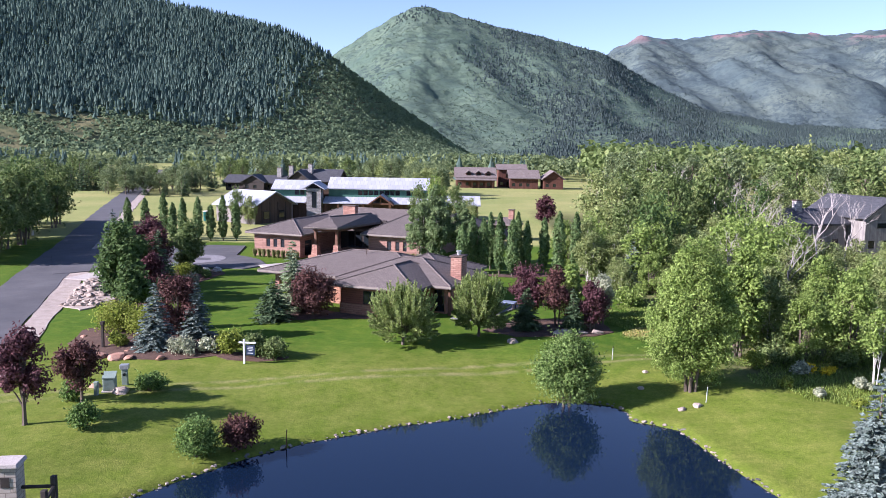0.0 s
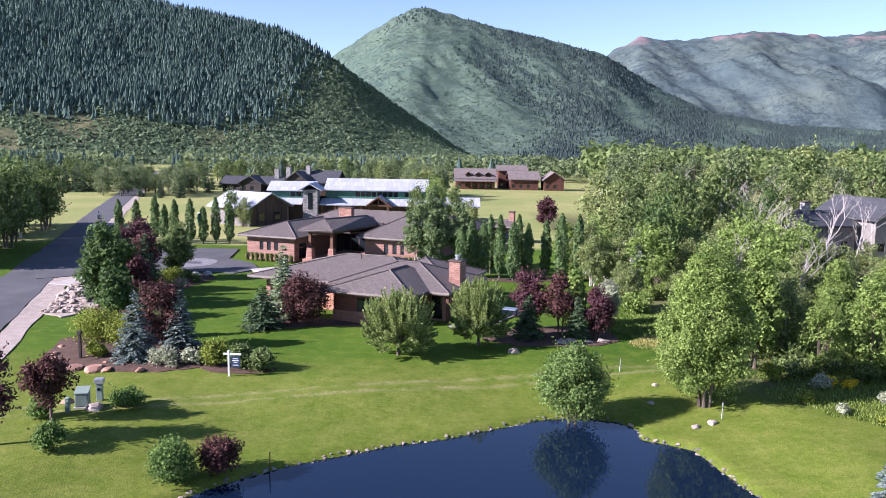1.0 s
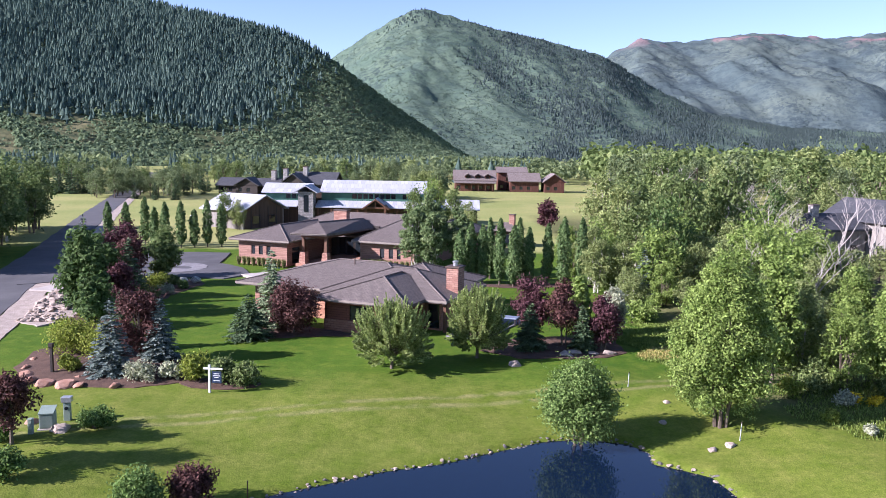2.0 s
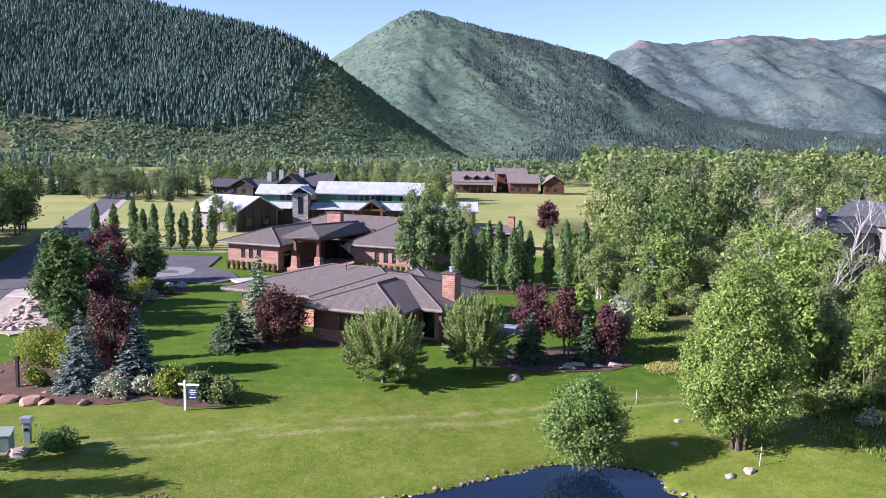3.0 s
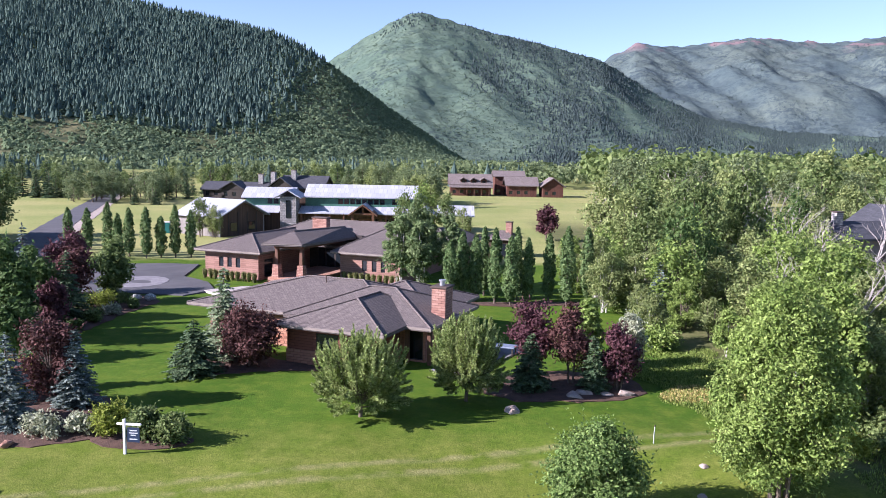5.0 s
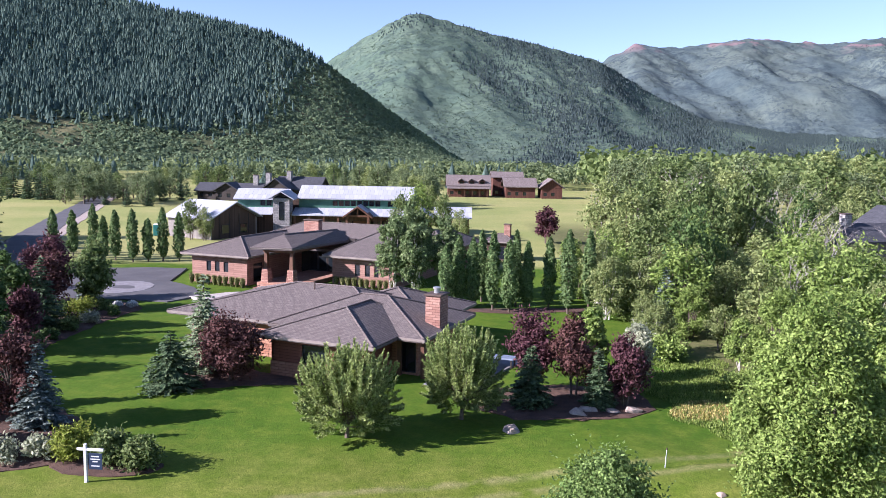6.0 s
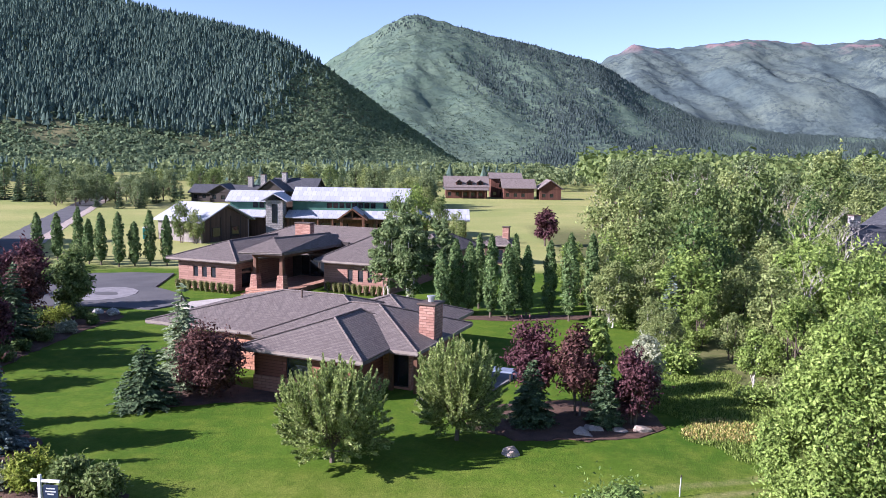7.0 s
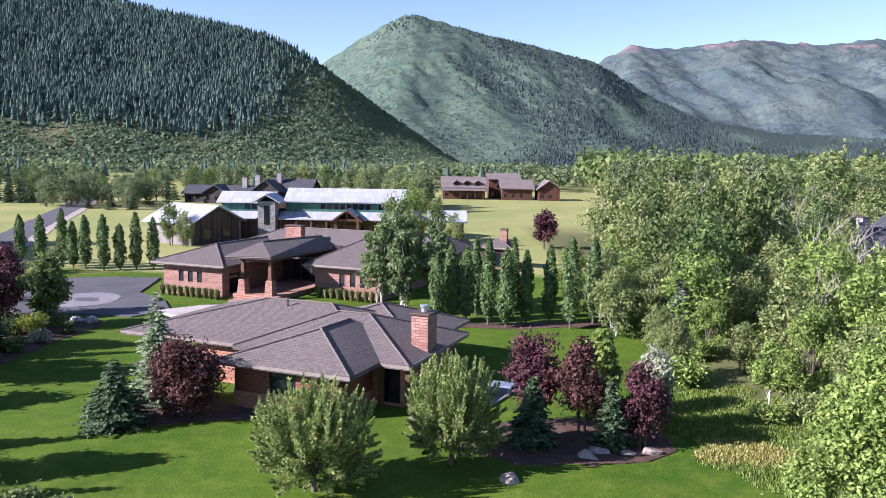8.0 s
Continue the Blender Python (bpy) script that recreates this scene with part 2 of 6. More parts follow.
M_HILL = terrain_mat("hill scrub ground", (0.06, 0.08, 0.035), (0.2, 0.18, 0.09), (0.045, 0.065, 0.03), 0.006, 0.04)
# peak and ridge ground carry distance haze as a grey-blue cast in the colour
M_PEAK = terrain_mat("haze-tinted meadow ground", (0.085, 0.13, 0.09), (0.11, 0.155, 0.105), (0.062, 0.1, 0.08), 0.004, 0.012, 0.8, 6.0, 0.07, (0.045, 0.07, 0.06))
M_FAR = terrain_mat("haze-tinted ridge ground", (0.07, 0.10, 0.10), (0.105, 0.135, 0.115), (0.055, 0.078, 0.082), 0.003, 0.008, 0.8, 10.0, 0.045, (0.045, 0.066, 0.072))
_n, _l = M_FAR.node_tree.nodes, M_FAR.node_tree.links
_p = _n["Principled BSDF"]
_sep = _n.new("ShaderNodeSeparateXYZ")
_l.new(_n.new("ShaderNodeTexCoord").outputs["Object"], _sep.inputs[0])
_hi = ramp(_n, _l, _sep.outputs[2], 560, 640)
_pt = ramp(_n, _l, noise_at(_n, _l, 0.0045, 4), 0.52, 0.6)
_mul = _n.new("ShaderNodeMath")
_mul.operation = "MULTIPLY"
_l.new(_hi, _mul.inputs[0])
_l.new(_pt, _mul.inputs[1])
_l.new(mixc(_n, _l, _mul.outputs[0], _p.inputs["Base Color"].links[0].from_socket, (0.2, 0.14, 0.14)), _p.inputs["Base Color"])


def ground_material():
    """Mown lawn near the house, drier meadow beyond and along the track."""
    m, n, l, p = mat("grass ground", 0.95, 0, 0.1)
    tc = n.new("ShaderNodeTexCoord")
    sp = n.new("ShaderNodeSeparateXYZ")
    l.new(tc.outputs["Object"], sp.inputs[0])
    big = noise_at(n, l, 0.09, 5)
    mid = noise_at(n, l, 0.7, 4)
    fine = noise_at(n, l, 9.0, 4, 0.7)

    def math2(op, a, b):
        k = n.new("ShaderNodeMath")
        k.operation = op
        for s, v in ((0, a), (1, b)):
            if isinstance(v, (int, float)):
                k.inputs[s].default_value = v
            else:
                l.new(v, k.inputs[s])
        return k.outputs[0]

    lawn = mixc(n, l, ramp(n, l, big, 0.35, 0.65), (0.046, 0.112, 0.008), (0.088, 0.155, 0.013))
    lawn = mixc(n, l, ramp(n, l, mid, 0.42, 0.75), lawn, (0.12, 0.172, 0.018))
    # drier, sparser grass on the open slope by the pond
    wob = math2("MULTIPLY", math2("SUBTRACT", big, 0.5), 14.0)
    yy = math2("ADD", sp.outputs[1], wob)
    slope = math2("SUBTRACT", 1.0, ramp(n, l, yy, 61.0, 69.0))
    lawn = mixc(n, l, math2("MULTIPLY", slope, 0.75), lawn, mixc(n, l, ramp(n, l, mid, 0.3, 0.7), (0.14, 0.185, 0.02), (0.225, 0.235, 0.05)))
    # worn cart track across the slope
    line = math2("ADD", math2("MULTIPLY", sp.outputs[0], 0.30), 61.0)
    off = math2("ABSOLUTE", math2("SUBTRACT", sp.outputs[1], math2("ADD", line, math2("MULTIPLY", math2("SUBTRACT", mid, 0.5), 0.7))), 0)
    track = math2("SUBTRACT", 1.0, ramp(n, l, math2("ABSOLUTE", math2("SUBTRACT", off, 0.75), 0.0), 0.1, 0.5))
    track = math2("MULTIPLY", track, ramp(n, l, mid, 0.3, 0.6))
    lawn = mixc(n, l, math2("MULTIPLY", track, 0.6), lawn, (0.32, 0.29, 0.13))
    lump = noise_at(n, l, 2.6, 5, 0.65)
    lawn = mixc(n, l, ramp(n, l, lump, 0.4, 0.75), lawn, mixc(n, l, 0.45, lawn, (0.03, 0.07, 0.004)))
    # meadow
    meadow = mixc(n, l, ramp(n, l, noise_at(n, l, 0.03, 4), 0.4, 0.6), (0.34, 0.33, 0.125), (0.25, 0.28, 0.09))
    far = ramp(n, l, yy, 138.0, 143.0)
    west = math2("SUBTRACT", 1.0, ramp(n, l, math2("ADD", sp.outputs[0], math2("MULTIPLY", sp.outputs[1], 0.33)), -31.0, -29.0))
    col = mixc(n, l, math2("MAXIMUM", far, west), lawn, meadow)
    # rough brush ground east of the lawn
    east = math2("MULTIPLY", ramp(n, l, math2("ADD", sp.outputs[0], math2("MULTIPLY", wob, 0.3)), 19.5, 22.5), ramp(n, l, yy, 57.0, 63.0))
    east = math2("MULTIPLY", east, math2("SUBTRACT", 1.0, ramp(n, l, sp.outputs[1], 200, 230)))
    col = mixc(n, l, east, col, mixc(n, l, ramp(n, l, mid, 0.3, 0.7), (0.09, 0.11, 0.035), (0.17, 0.16, 0.07)))
    col = mixc(n, l, ramp(n, l, fine, 0.35, 0.8), col, mixc(n, l, 0.55, col, (0.02, 0.035, 0.003)))
    l.new(col, p.inputs["Base Color"])
    bumped(n, l, p, fine, 0.6, 0.06)
    return m


M_GROUND = ground_material()


# ---- mesh helpers ----
def mesh_of(name, verts, faces, material, smooth=False):
    me = bpy.data.meshes.new(name)
    me.from_pydata([tuple(v) for v in verts], [], [tuple(f) for f in faces])
    me.materials.append(material)
    if smooth:
        me.polygons.foreach_set("use_smooth", [True] * len(me.polygons))
    me.update()
    return me


def quads_mesh(name, quads, material):
    """A mesh from an array of shape (n, 4, 3): loose four-sided leaves."""
    n = len(quads)
    me = bpy.data.meshes.new(name)
    me.vertices.add(n * 4)
    me.vertices.foreach_set("co", np.ascontiguousarray(quads, dtype=np.float32).ravel())
    me.loops.add(n * 4)
    me.loops.foreach_set("vertex_index", np.arange(n * 4, dtype=np.int32))
    me.polygons.add(n)
    me.polygons.foreach_set("loop_start", np.arange(0, n * 4, 4, dtype=np.int32))
    me.polygons.foreach_set("loop_total", np.full(n, 4, dtype=np.int32))
    me.materials.append(material)
    me.update(calc_edges=True)
    return me


def metre_uv(bm):
    """Lays every face out by its own metres: along the level, and up the slope."""
    uv = bm.loops.layers.uv.verify()
    for f in bm.faces:
        nrm = f.normal
        side = Vector((-nrm.y, nrm.x, 0))
        side = side.normalized() if side.length > 1e-4 else Vector((1, 0, 0))
        up = nrm.cross(side)
        for lp in f.loops:
            lp[uv].uv = (lp.vert.co.dot(side), lp.vert.co.dot(up))


def part(name, bm, material, parent=None, label=""):
    bm.normal_update()
    metre_uv(bm)
    me = bpy.data.meshes.new(name)
    bm.to_mesh(me)
    bm.free()
    me.materials.append(material)
    ob = new(name, me)
    if parent:
        ob.parent = parent
    if label:
        ob["label"] = label
    return ob


def mpart(name, me, parent=None, label=""):
    ob = new(name, me)
    if parent:
        ob.parent = parent
    if label:
        ob["label"] = label
    return ob


def thing(name, label, category, m=None, group="", kind=""):
    ob = new(name)
    ob.empty_display_size = 0.2
    if m is not None:
        ob.matrix_basis = m
    return tagged(ob, label, category, group, kind)


def add_box(bm, x0, x1, y0, y1, z0, z1, bevel=0.0, taper=0.0):
    v = []
    for z, t in ((z0, 0.0), (z1, taper)):
        for x, y in ((x0 + t, y0 + t), (x1 - t, y0 + t), (x1 - t, y1 - t), (x0 + t, y1 - t)):
            v.append(bm.verts.new((x, y, z)))
    fs = [bm.faces.new([v[i] for i in q]) for q in ((3, 2, 1, 0), (4, 5, 6, 7), (0, 1, 5, 4), (1, 2, 6, 5), (2, 3, 7, 6), (3, 0, 4, 7))]
    if bevel:
        edges = list({e for f in fs for e in f.edges})
        bmesh.ops.bevel(bm, geom=edges, offset=bevel, segments=1, affect="EDGES")
    return bm


def box(x0, x1, y0, y1, z0, z1, bevel=0.0, taper=0.0):
    return add_box(bmesh.new(), x0, x1, y0, y1, z0, z1, bevel, taper)


def add_tube(bm, pts, radii, sides=7):
    rings = []
    for i, p in enumerate(pts):
        p = Vector(p)
        d = (Vector(pts[min(i + 1, len(pts) - 1)]) - Vector(pts[max(i - 1, 0)])).normalized()
        a = d.orthogonal().normalized()
        b = d.cross(a)
        rings.append([bm.verts.new(p + (a * math.cos(k * math.tau / sides) + b * math.sin(k * math.tau / sides)) * radii[i]) for k in range(sides)])
    for r0, r1 in zip(rings, rings[1:]):
        for k in range(sides):
            bm.faces.new((r0[k], r0[(k + 1) % sides], r1[(k + 1) % sides], r1[k]))
    bm.faces.new(rings[0][::-1])
    bm.faces.new(rings[-1])
    return bm


def tube(pts, radii, sides=7):
    return add_tube(bmesh.new(), pts, radii, sides)


# ---- ground ----
SHORE = [(-19.5, 35.0), (-17.1, 39.3), (-15.3, 41.6), (-12.3, 45.1), (-9.3, 47.7), (-6.8, 49.1), (-3.7, 51.0), (-0.4, 52.3), (2.3, 54.0), (5.7, 56.1), (8.5, 56.6), (10.9, 55.8),
         (11.9, 54.4), (11.6, 52.7), (13.1, 51.9), (14.5, 50.9), (15.0, 48.1), (15.8, 44.7), (16.9, 40.8), (18.6, 34.0), (17.0, 22.0), (6.0, 14.0), (-8.0, 15.0), (-18.0, 24.0)]
WATER_Z = -1.05


def shore_distance(x, y):
    """Metres outside the pond's edge, negative inside."""
    x, y = np.asarray(x, float), np.asarray(y, float)
    best, inside = np.full(x.shape, 1e9), np.zeros(x.shape, bool)
    for (ax, ay), (bx, by) in zip(SHORE, SHORE[1:] + SHORE[:1]):
        dx, dy = bx - ax, by - ay
        k = np.clip(((x - ax) * dx + (y - ay) * dy) / (dx * dx + dy * dy), 0, 1)
        best = np.minimum(best, np.hypot(x - ax - k * dx, y - ay - k * dy))
        cross = (ay > y) != (by > y)
        inside ^= cross & (x < (bx - ax) * (y - ay) / (by - ay if by != ay else 1e-9) + ax)
    return np.where(inside, -best, best)


def smooth01(t):
    t = np.clip(t, 0, 1)
    return t * t * (3 - 2 * t)


def ground_z(x, y):
    x, y = np.asarray(x, float), np.asarray(y, float)
    d = shore_distance(x, y)
    z = -1.0 + 0.22 * smooth01(d / 0.5) + 0.8 * smooth01((d - 0.3) / 9.0)
    z = np.where(d < 0, -1.0 + np.maximum(d * 0.7, -1.6), z)
    wave = 0.10 * np.sin(x * 0.31 + y * 0.17) * np.sin(y * 0.23 - x * 0.11) + 0.04 * np.sin(x * 0.9) * np.sin(y * 0.8 + 1)
    z = z + wave * smooth01((d - 2) / 6) * smooth01((200 - y) / 100)
    east = smooth01((x - 24) / 10) * smooth01((y - 58) / 12) * smooth01((220 - y) / 60)
    return z - 0.5 * east


def gz(x, y):
    return float(ground_z(np.array([x]), np.array([y]))[0])


def spread(lo, hi, step, far_lo, far_hi, grow=1.18):
    core = list(np.arange(lo, hi + 1e-6, step))
    s, up = step, [core[-1]]
    while up[-1] < far_hi:
        s *= grow
        up.append(up[-1] + s)
    s, dn = step, [core[0]]
    while dn[-1] > far_lo:
        s *= grow
        dn.append(dn[-1] - s)
    return np.array(dn[:0:-1] + core + up[1:])


def sheet(xs, ys, zf, name, material):
    X, Y = np.meshgrid(xs, ys)
    Z = zf(X.ravel(), Y.ravel())
    verts = np.column_stack([X.ravel(), Y.ravel(), Z])
    nx, ny = len(xs), len(ys)
    i = (np.arange(ny - 1)[:, None] * nx + np.arange(nx - 1)[None, :]).ravel()
    faces = np.column_stack([i, i + 1, i + nx + 1, i + nx])
    return mesh_of(name, verts.tolist(), faces.tolist(), material, True)


ground = mpart("ground", sheet(spread(-24, 24, 0.5, -4700, 4700), spread(34, 64, 0.5, -800, 4900), ground_z, "ground", M_GROUND))
tagged(ground, "sloping mown green lawn running out into dry yellow meadow", "ground", kind="structure")

bm = bmesh.new()
bm.faces.new([bm.verts.new((x * 1.02, 36 + (y - 36) * 1.015, WATER_Z)) for x, y in SHORE[::-1]])
bmesh.ops.recalc_face_normals(bm, faces=bm.faces[:])
if bm.faces[:][0].normal.z < 0:
    bmesh.ops.reverse_faces(bm, faces=bm.faces[:])
tagged(part("water", bm, M_WATER), "still dark blue pond water reflecting the trees", "pond", kind="structure")


# ---- road and paving ----
def ribbon(name, centre, width, lift, material, label, category, offset=0.0, thick=0.06):
    """A strip of paving along a line, laid on the ground."""
    pts = []
    for (ax, ay), (bx, by) in zip(centre, centre[1:]):
        n = max(2, int(math.hypot(bx - ax, by - ay) / 3))
        pts += [(ax + (bx - ax) * k / n, ay + (by - ay) * k / n) for k in range(n)]
    pts.append(centre[-1])
    bm, rows = bmesh.new(), []
    for i, (x, y) in enumerate(pts):
        a, b = pts[max(i - 1, 0)], pts[min(i + 1, len(pts) - 1)]
        d = Vector((b[0] - a[0], b[1] - a[1])).normalized()
        nx, ny = d.y, -d.x
        wob = 0.12 * math.sin(i * 1.7) + 0.08 * math.sin(i * 0.6)
        ring = []
        for s in (-1, 0, 1):
            k = offset + s * (width / 2 + (wob if s else 0))
            px, py = x + nx * k, y + ny * k
            ring.append(bm.verts.new((px, py, gz(px, py) + lift)))
        low = [bm.verts.new(v.co - Vector((0, 0, thick + lift))) for v in (ring[0], ring[2])]
        rows.append((low[0], *ring, low[1]))
    for r0, r1 in zip(rows, rows[1:]):
        for k in range(4):
            bm.faces.new((r0[k], r0[k + 1], r1[k + 1], r1[k]))
    ob = part(name, bm, material)
    return tagged(ob, label, category, kind="structure")


ROAD = [(-29.0, 20.0), (-40.5, 60.0), (-44.3, 72.0), (-53.6, 100.0), (-66.5, 140.0), (-87.0, 200.0), (-126.0, 320.0), (-167.0, 440.0), (-190.0, 520.0)]
ribbon("road", ROAD, 6.2, 0.10, M_ASPHALT, "long straight asphalt country road in patchy shade", "road", 1.0)
ribbon("road_shoulder", ROAD, 2.3, 0.07, M_GRAVEL, "tan gravel shoulder beside the road", "road shoulder", 5.2)



def patch(name, outline, lift, material, label, category, dome=0.0, kind="structure", seed=1, ragged=0.0, step=0.8):
    """A flat or gently domed bed of ground cover with a wandering edge."""
    rnd = random.Random(seed)
    pts = []
    for (ax, ay), (bx, by) in zip(outline, outline[1:] + outline[:1]):
        n = max(1, int(math.hypot(bx - ax, by - ay) / step))
        for k in range(n):
            pts.append((ax + (bx - ax) * k / n + rnd.uniform(-ragged, ragged), ay + (by - ay) * k / n + rnd.uniform(-ragged, ragged)))
    cx, cy = sum(p[0] for p in pts) / len(pts), sum(p[1] for p in pts) / len(pts)
    bm, rings = bmesh.new(), []
    for f, h in ((1.0, -0.08), (0.995, lift), (0.8, lift + dome * 0.6), (0.55, lift + dome * 0.9), (0.28, lift + dome)):
        rings.append([bm.verts.new((cx + (x - cx) * f, cy + (y - cy) * f, gz(cx + (x - cx) * f, cy + (y - cy) * f) + h)) for x, y in pts])
    for r0, r1 in zip(rings, rings[1:]):
        for k in range(len(pts)):
            j = (k + 1) % len(pts)
            bm.faces.new((r0[k], r0[j], r1[j], r1[k]))
    c = bm.verts.new((cx, cy, gz(cx, cy) + lift + dome))
    for k in range(len(pts)):
        bm.faces.new((rings[-1][k], rings[-1][(k + 1) % len(pts)], c))
    bmesh.ops.recalc_face_normals(bm, faces=bm.faces[:])
    if bm.faces[:][-1].normal.z < 0:
        bmesh.ops.reverse_faces(bm, faces=bm.faces[:])
    return tagged(part(name, bm, material), label, category, kind=kind)


def oval(cx, cy, rx, ry, turn=0.0, n=14):
    c, s = math.cos(radians(turn)), math.sin(radians(turn))
    return [(cx + rx * math.cos(a) * c - ry * math.sin(a) * s, cy + rx * math.cos(a) * s + ry * math.sin(a) * c) for a in (k * math.tau / n for k in range(n))]


patch("driveway", [(-52, 102), (-44, 108), (-37, 110.5), (-29, 108.6), (-26.5, 112.5), (-29.0, 118), (-33.6, 123), (-35, 134), (-45, 133.5), (-57, 128), (-60, 118)], 0.17, M_ASPHALT,
      "dark asphalt turning court in front of the house", "driveway")
patch("driveway_apron", [(-48.5, 98.2), (-45.5, 97.6), (-43.0, 104.2), (-46.8, 105.0)], 0.2, M_CONCRETE, "pale concrete apron between road and driveway", "driveway apron")
patch("pavement", oval(-37.5, 117.5, 3.6, 4.2), 0.19, M_COBBLE, "round grey paved inlay in the turning court", "pavement")


# ---- mountains ----
def fbm(x, y, seed, octaves=5):
    rs = np.random.RandomState(seed)
    z, amp, f = np.zeros_like(x), 1.0, 1.0
    for _ in range(octaves):
        for _ in range(3):
            a, p = rs.uniform(0, math.tau), rs.uniform(0, math.tau)
            z += amp * np.sin((x * math.cos(a) + y * math.sin(a)) * f + p) / 3
        amp, f = amp * 0.52, f * 2.07
    return z


def mountain(name, crest, y_foot, y_crest, material, label, rough, power, seed, na=300, ns=80):
    """A mountainside that rises from the valley to a crest, given by its bearing and steepness from the valley."""
    ca, ce = [c[0] for c in crest], [c[1] for c in crest]
    A = np.linspace(ca[0], ca[-1], na)
    S = np.concatenate([np.linspace(0, 1, ns), np.linspace(1.05, 1.5, 8)])
    a, s = np.meshgrid(A, S)
    y0 = np.interp(a, [p[0] for p in y_foot], [p[1] for p in y_foot])
    y = y0 + (y_crest - y0) * s
    x = a * y
    top = 17 + np.interp(a, ca, ce) * y_crest
    up = np.where(s <= 1, np.clip(s, 0, 1) ** power, 1 - (s - 1) * 1.2)
    z = top * up
    k = 2 * math.pi / (y_crest * 0.16)
    n = fbm(x * k, y * k * 0.6, seed)
    z = z + rough * n * np.sin(np.pi * np.clip(s, 0, 1)) ** 0.7 * np.clip(top / np.max(top), 0.05, 1) - 1.5
    z = z + rough * 0.13 * fbm(x * k * 7, y * k * 7, seed + 50, 4) * np.clip(s * 2 - 0.4, 0, 1) * np.clip(top / np.max(top) * 1.5, 0, 1)
    verts = np.column_stack([x.ravel(), y.ravel(), z.ravel()])
    i = (np.arange(len(S) - 1)[:, None] * na + np.arange(na - 1)[None, :]).ravel()
    faces = np.column_stack([i, i + 1, i + na + 1, i + na])
    ob = mpart(name, mesh_of(name, verts.tolist(), faces.tolist(), material, True))
    tagged(ob, label, "mountain", kind="structure")
    return A, S[:ns], x[:ns], y[:ns], z[:ns]


HILL = mountain("backdrop_hill", [(-1.5, 0.28), (-0.9, 0.26), (-0.62, 0.231), (-0.55, 0.214), (-0.482, 0.197), (-0.403, 0.179), (-0.345, 0.166), (-0.276, 0.152), (-0.207, 0.137), (-0.166, 0.119),
                 (-0.138, 0.102), (-0.097, 0.073), (-0.069, 0.053), (-0.026, 0.025), (0.002, 0.005), (0.03, -0.011)],
                [(-1.5, 480), (-0.5, 620), (-0.2, 760), (0.03, 1000)], 1350, M_HILL, "steep wooded hillside with dark conifers over scrub", 9.0, 1.15, 3)
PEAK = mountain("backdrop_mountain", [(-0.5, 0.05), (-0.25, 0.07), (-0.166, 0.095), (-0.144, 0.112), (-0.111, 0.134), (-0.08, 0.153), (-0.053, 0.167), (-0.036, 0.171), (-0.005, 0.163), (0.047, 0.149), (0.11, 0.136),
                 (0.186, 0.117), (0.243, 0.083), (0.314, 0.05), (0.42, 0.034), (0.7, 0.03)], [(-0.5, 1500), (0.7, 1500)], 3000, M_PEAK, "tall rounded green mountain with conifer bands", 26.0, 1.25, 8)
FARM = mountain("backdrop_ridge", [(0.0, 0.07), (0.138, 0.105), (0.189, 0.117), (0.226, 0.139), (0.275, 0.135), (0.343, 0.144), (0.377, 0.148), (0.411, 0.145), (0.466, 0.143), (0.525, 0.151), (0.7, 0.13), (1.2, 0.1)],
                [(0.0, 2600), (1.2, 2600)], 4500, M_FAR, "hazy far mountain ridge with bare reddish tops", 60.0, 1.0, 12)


def surf(side, a, s):
    """A place on a mountainside."""
    A, S, X, Y, Z = side
    fi = min(max((a - A[0]) / (A[-1] - A[0]) * (len(A) - 1), 0), len(A) - 1.001)
    fj = min(max(s * (len(S) - 1), 0), len(S) - 1.001)
    i, j = int(fi), int(fj)
    u, v = fi - i, fj - j
    return tuple(g[j, i] * (1 - u) * (1 - v) + g[j, i + 1] * u * (1 - v) + g[j + 1, i] * (1 - u) * v + g[j + 1, i + 1] * u * v for g in (X, Y, Z))


def cone_trees(spots, rng, sides=6, tiers=2, jag=0.25):
    """Small conifers of stacked ragged cones, as loose quads (two corners of each meet at the tip)."""
    out = []
    for x, y, z, h, r in spots:
        tw = rng.uniform(0, 6)
        for k in range(tiers):
            zb, zt = z + h * (0.08 + 0.42 * k), z + h * (0.62 + 0.38 * k if tiers > 1 else 1.0)
            rr = r * (1 - 0.42 * k)
            ang = np.arange(sides) * math.tau / sides + tw
            rad = rr * (1 + rng.uniform(-jag, jag, sides))
            p = np.column_stack([x + rad * np.cos(ang), y + rad * np.sin(ang), zb + rng.uniform(-0.1, 0.1, sides) * h])
            tip = np.array([x + rng.uniform(-0.05, 0.05) * r, y, min(zt, z + h)])
            tip2 = tip + np.array([0.08 * r, 0, -0.02 * h])
            q = np.stack([p, np.roll(p, -1, 0), np.tile(tip2, (sides, 1)), np.tile(tip, (sides, 1))], 1)
            out.append(q)
    return np.concatenate(out)


def puffs(spots, rng, n=14, flat=0.8, plate=0.62, turn=0.6):
    """Rounded bushes, each a knot of turned leaf plates."""
    out = []
    for x, y, z, r in spots:
        d = rng.normal(size=(n, 3))
        d[:, 2] = np.abs(d[:, 2]) * 0.9
        d /= np.linalg.norm(d, axis=1)[:, None]
        c = d * r * rng.uniform(0.6, 1.0, (n, 1)) * np.array([1, 1, flat]) + np.array([x, y, z])
        out.append(plates(c, d, r * plate, rng, 1.0, turn))
    return np.concatenate(out)


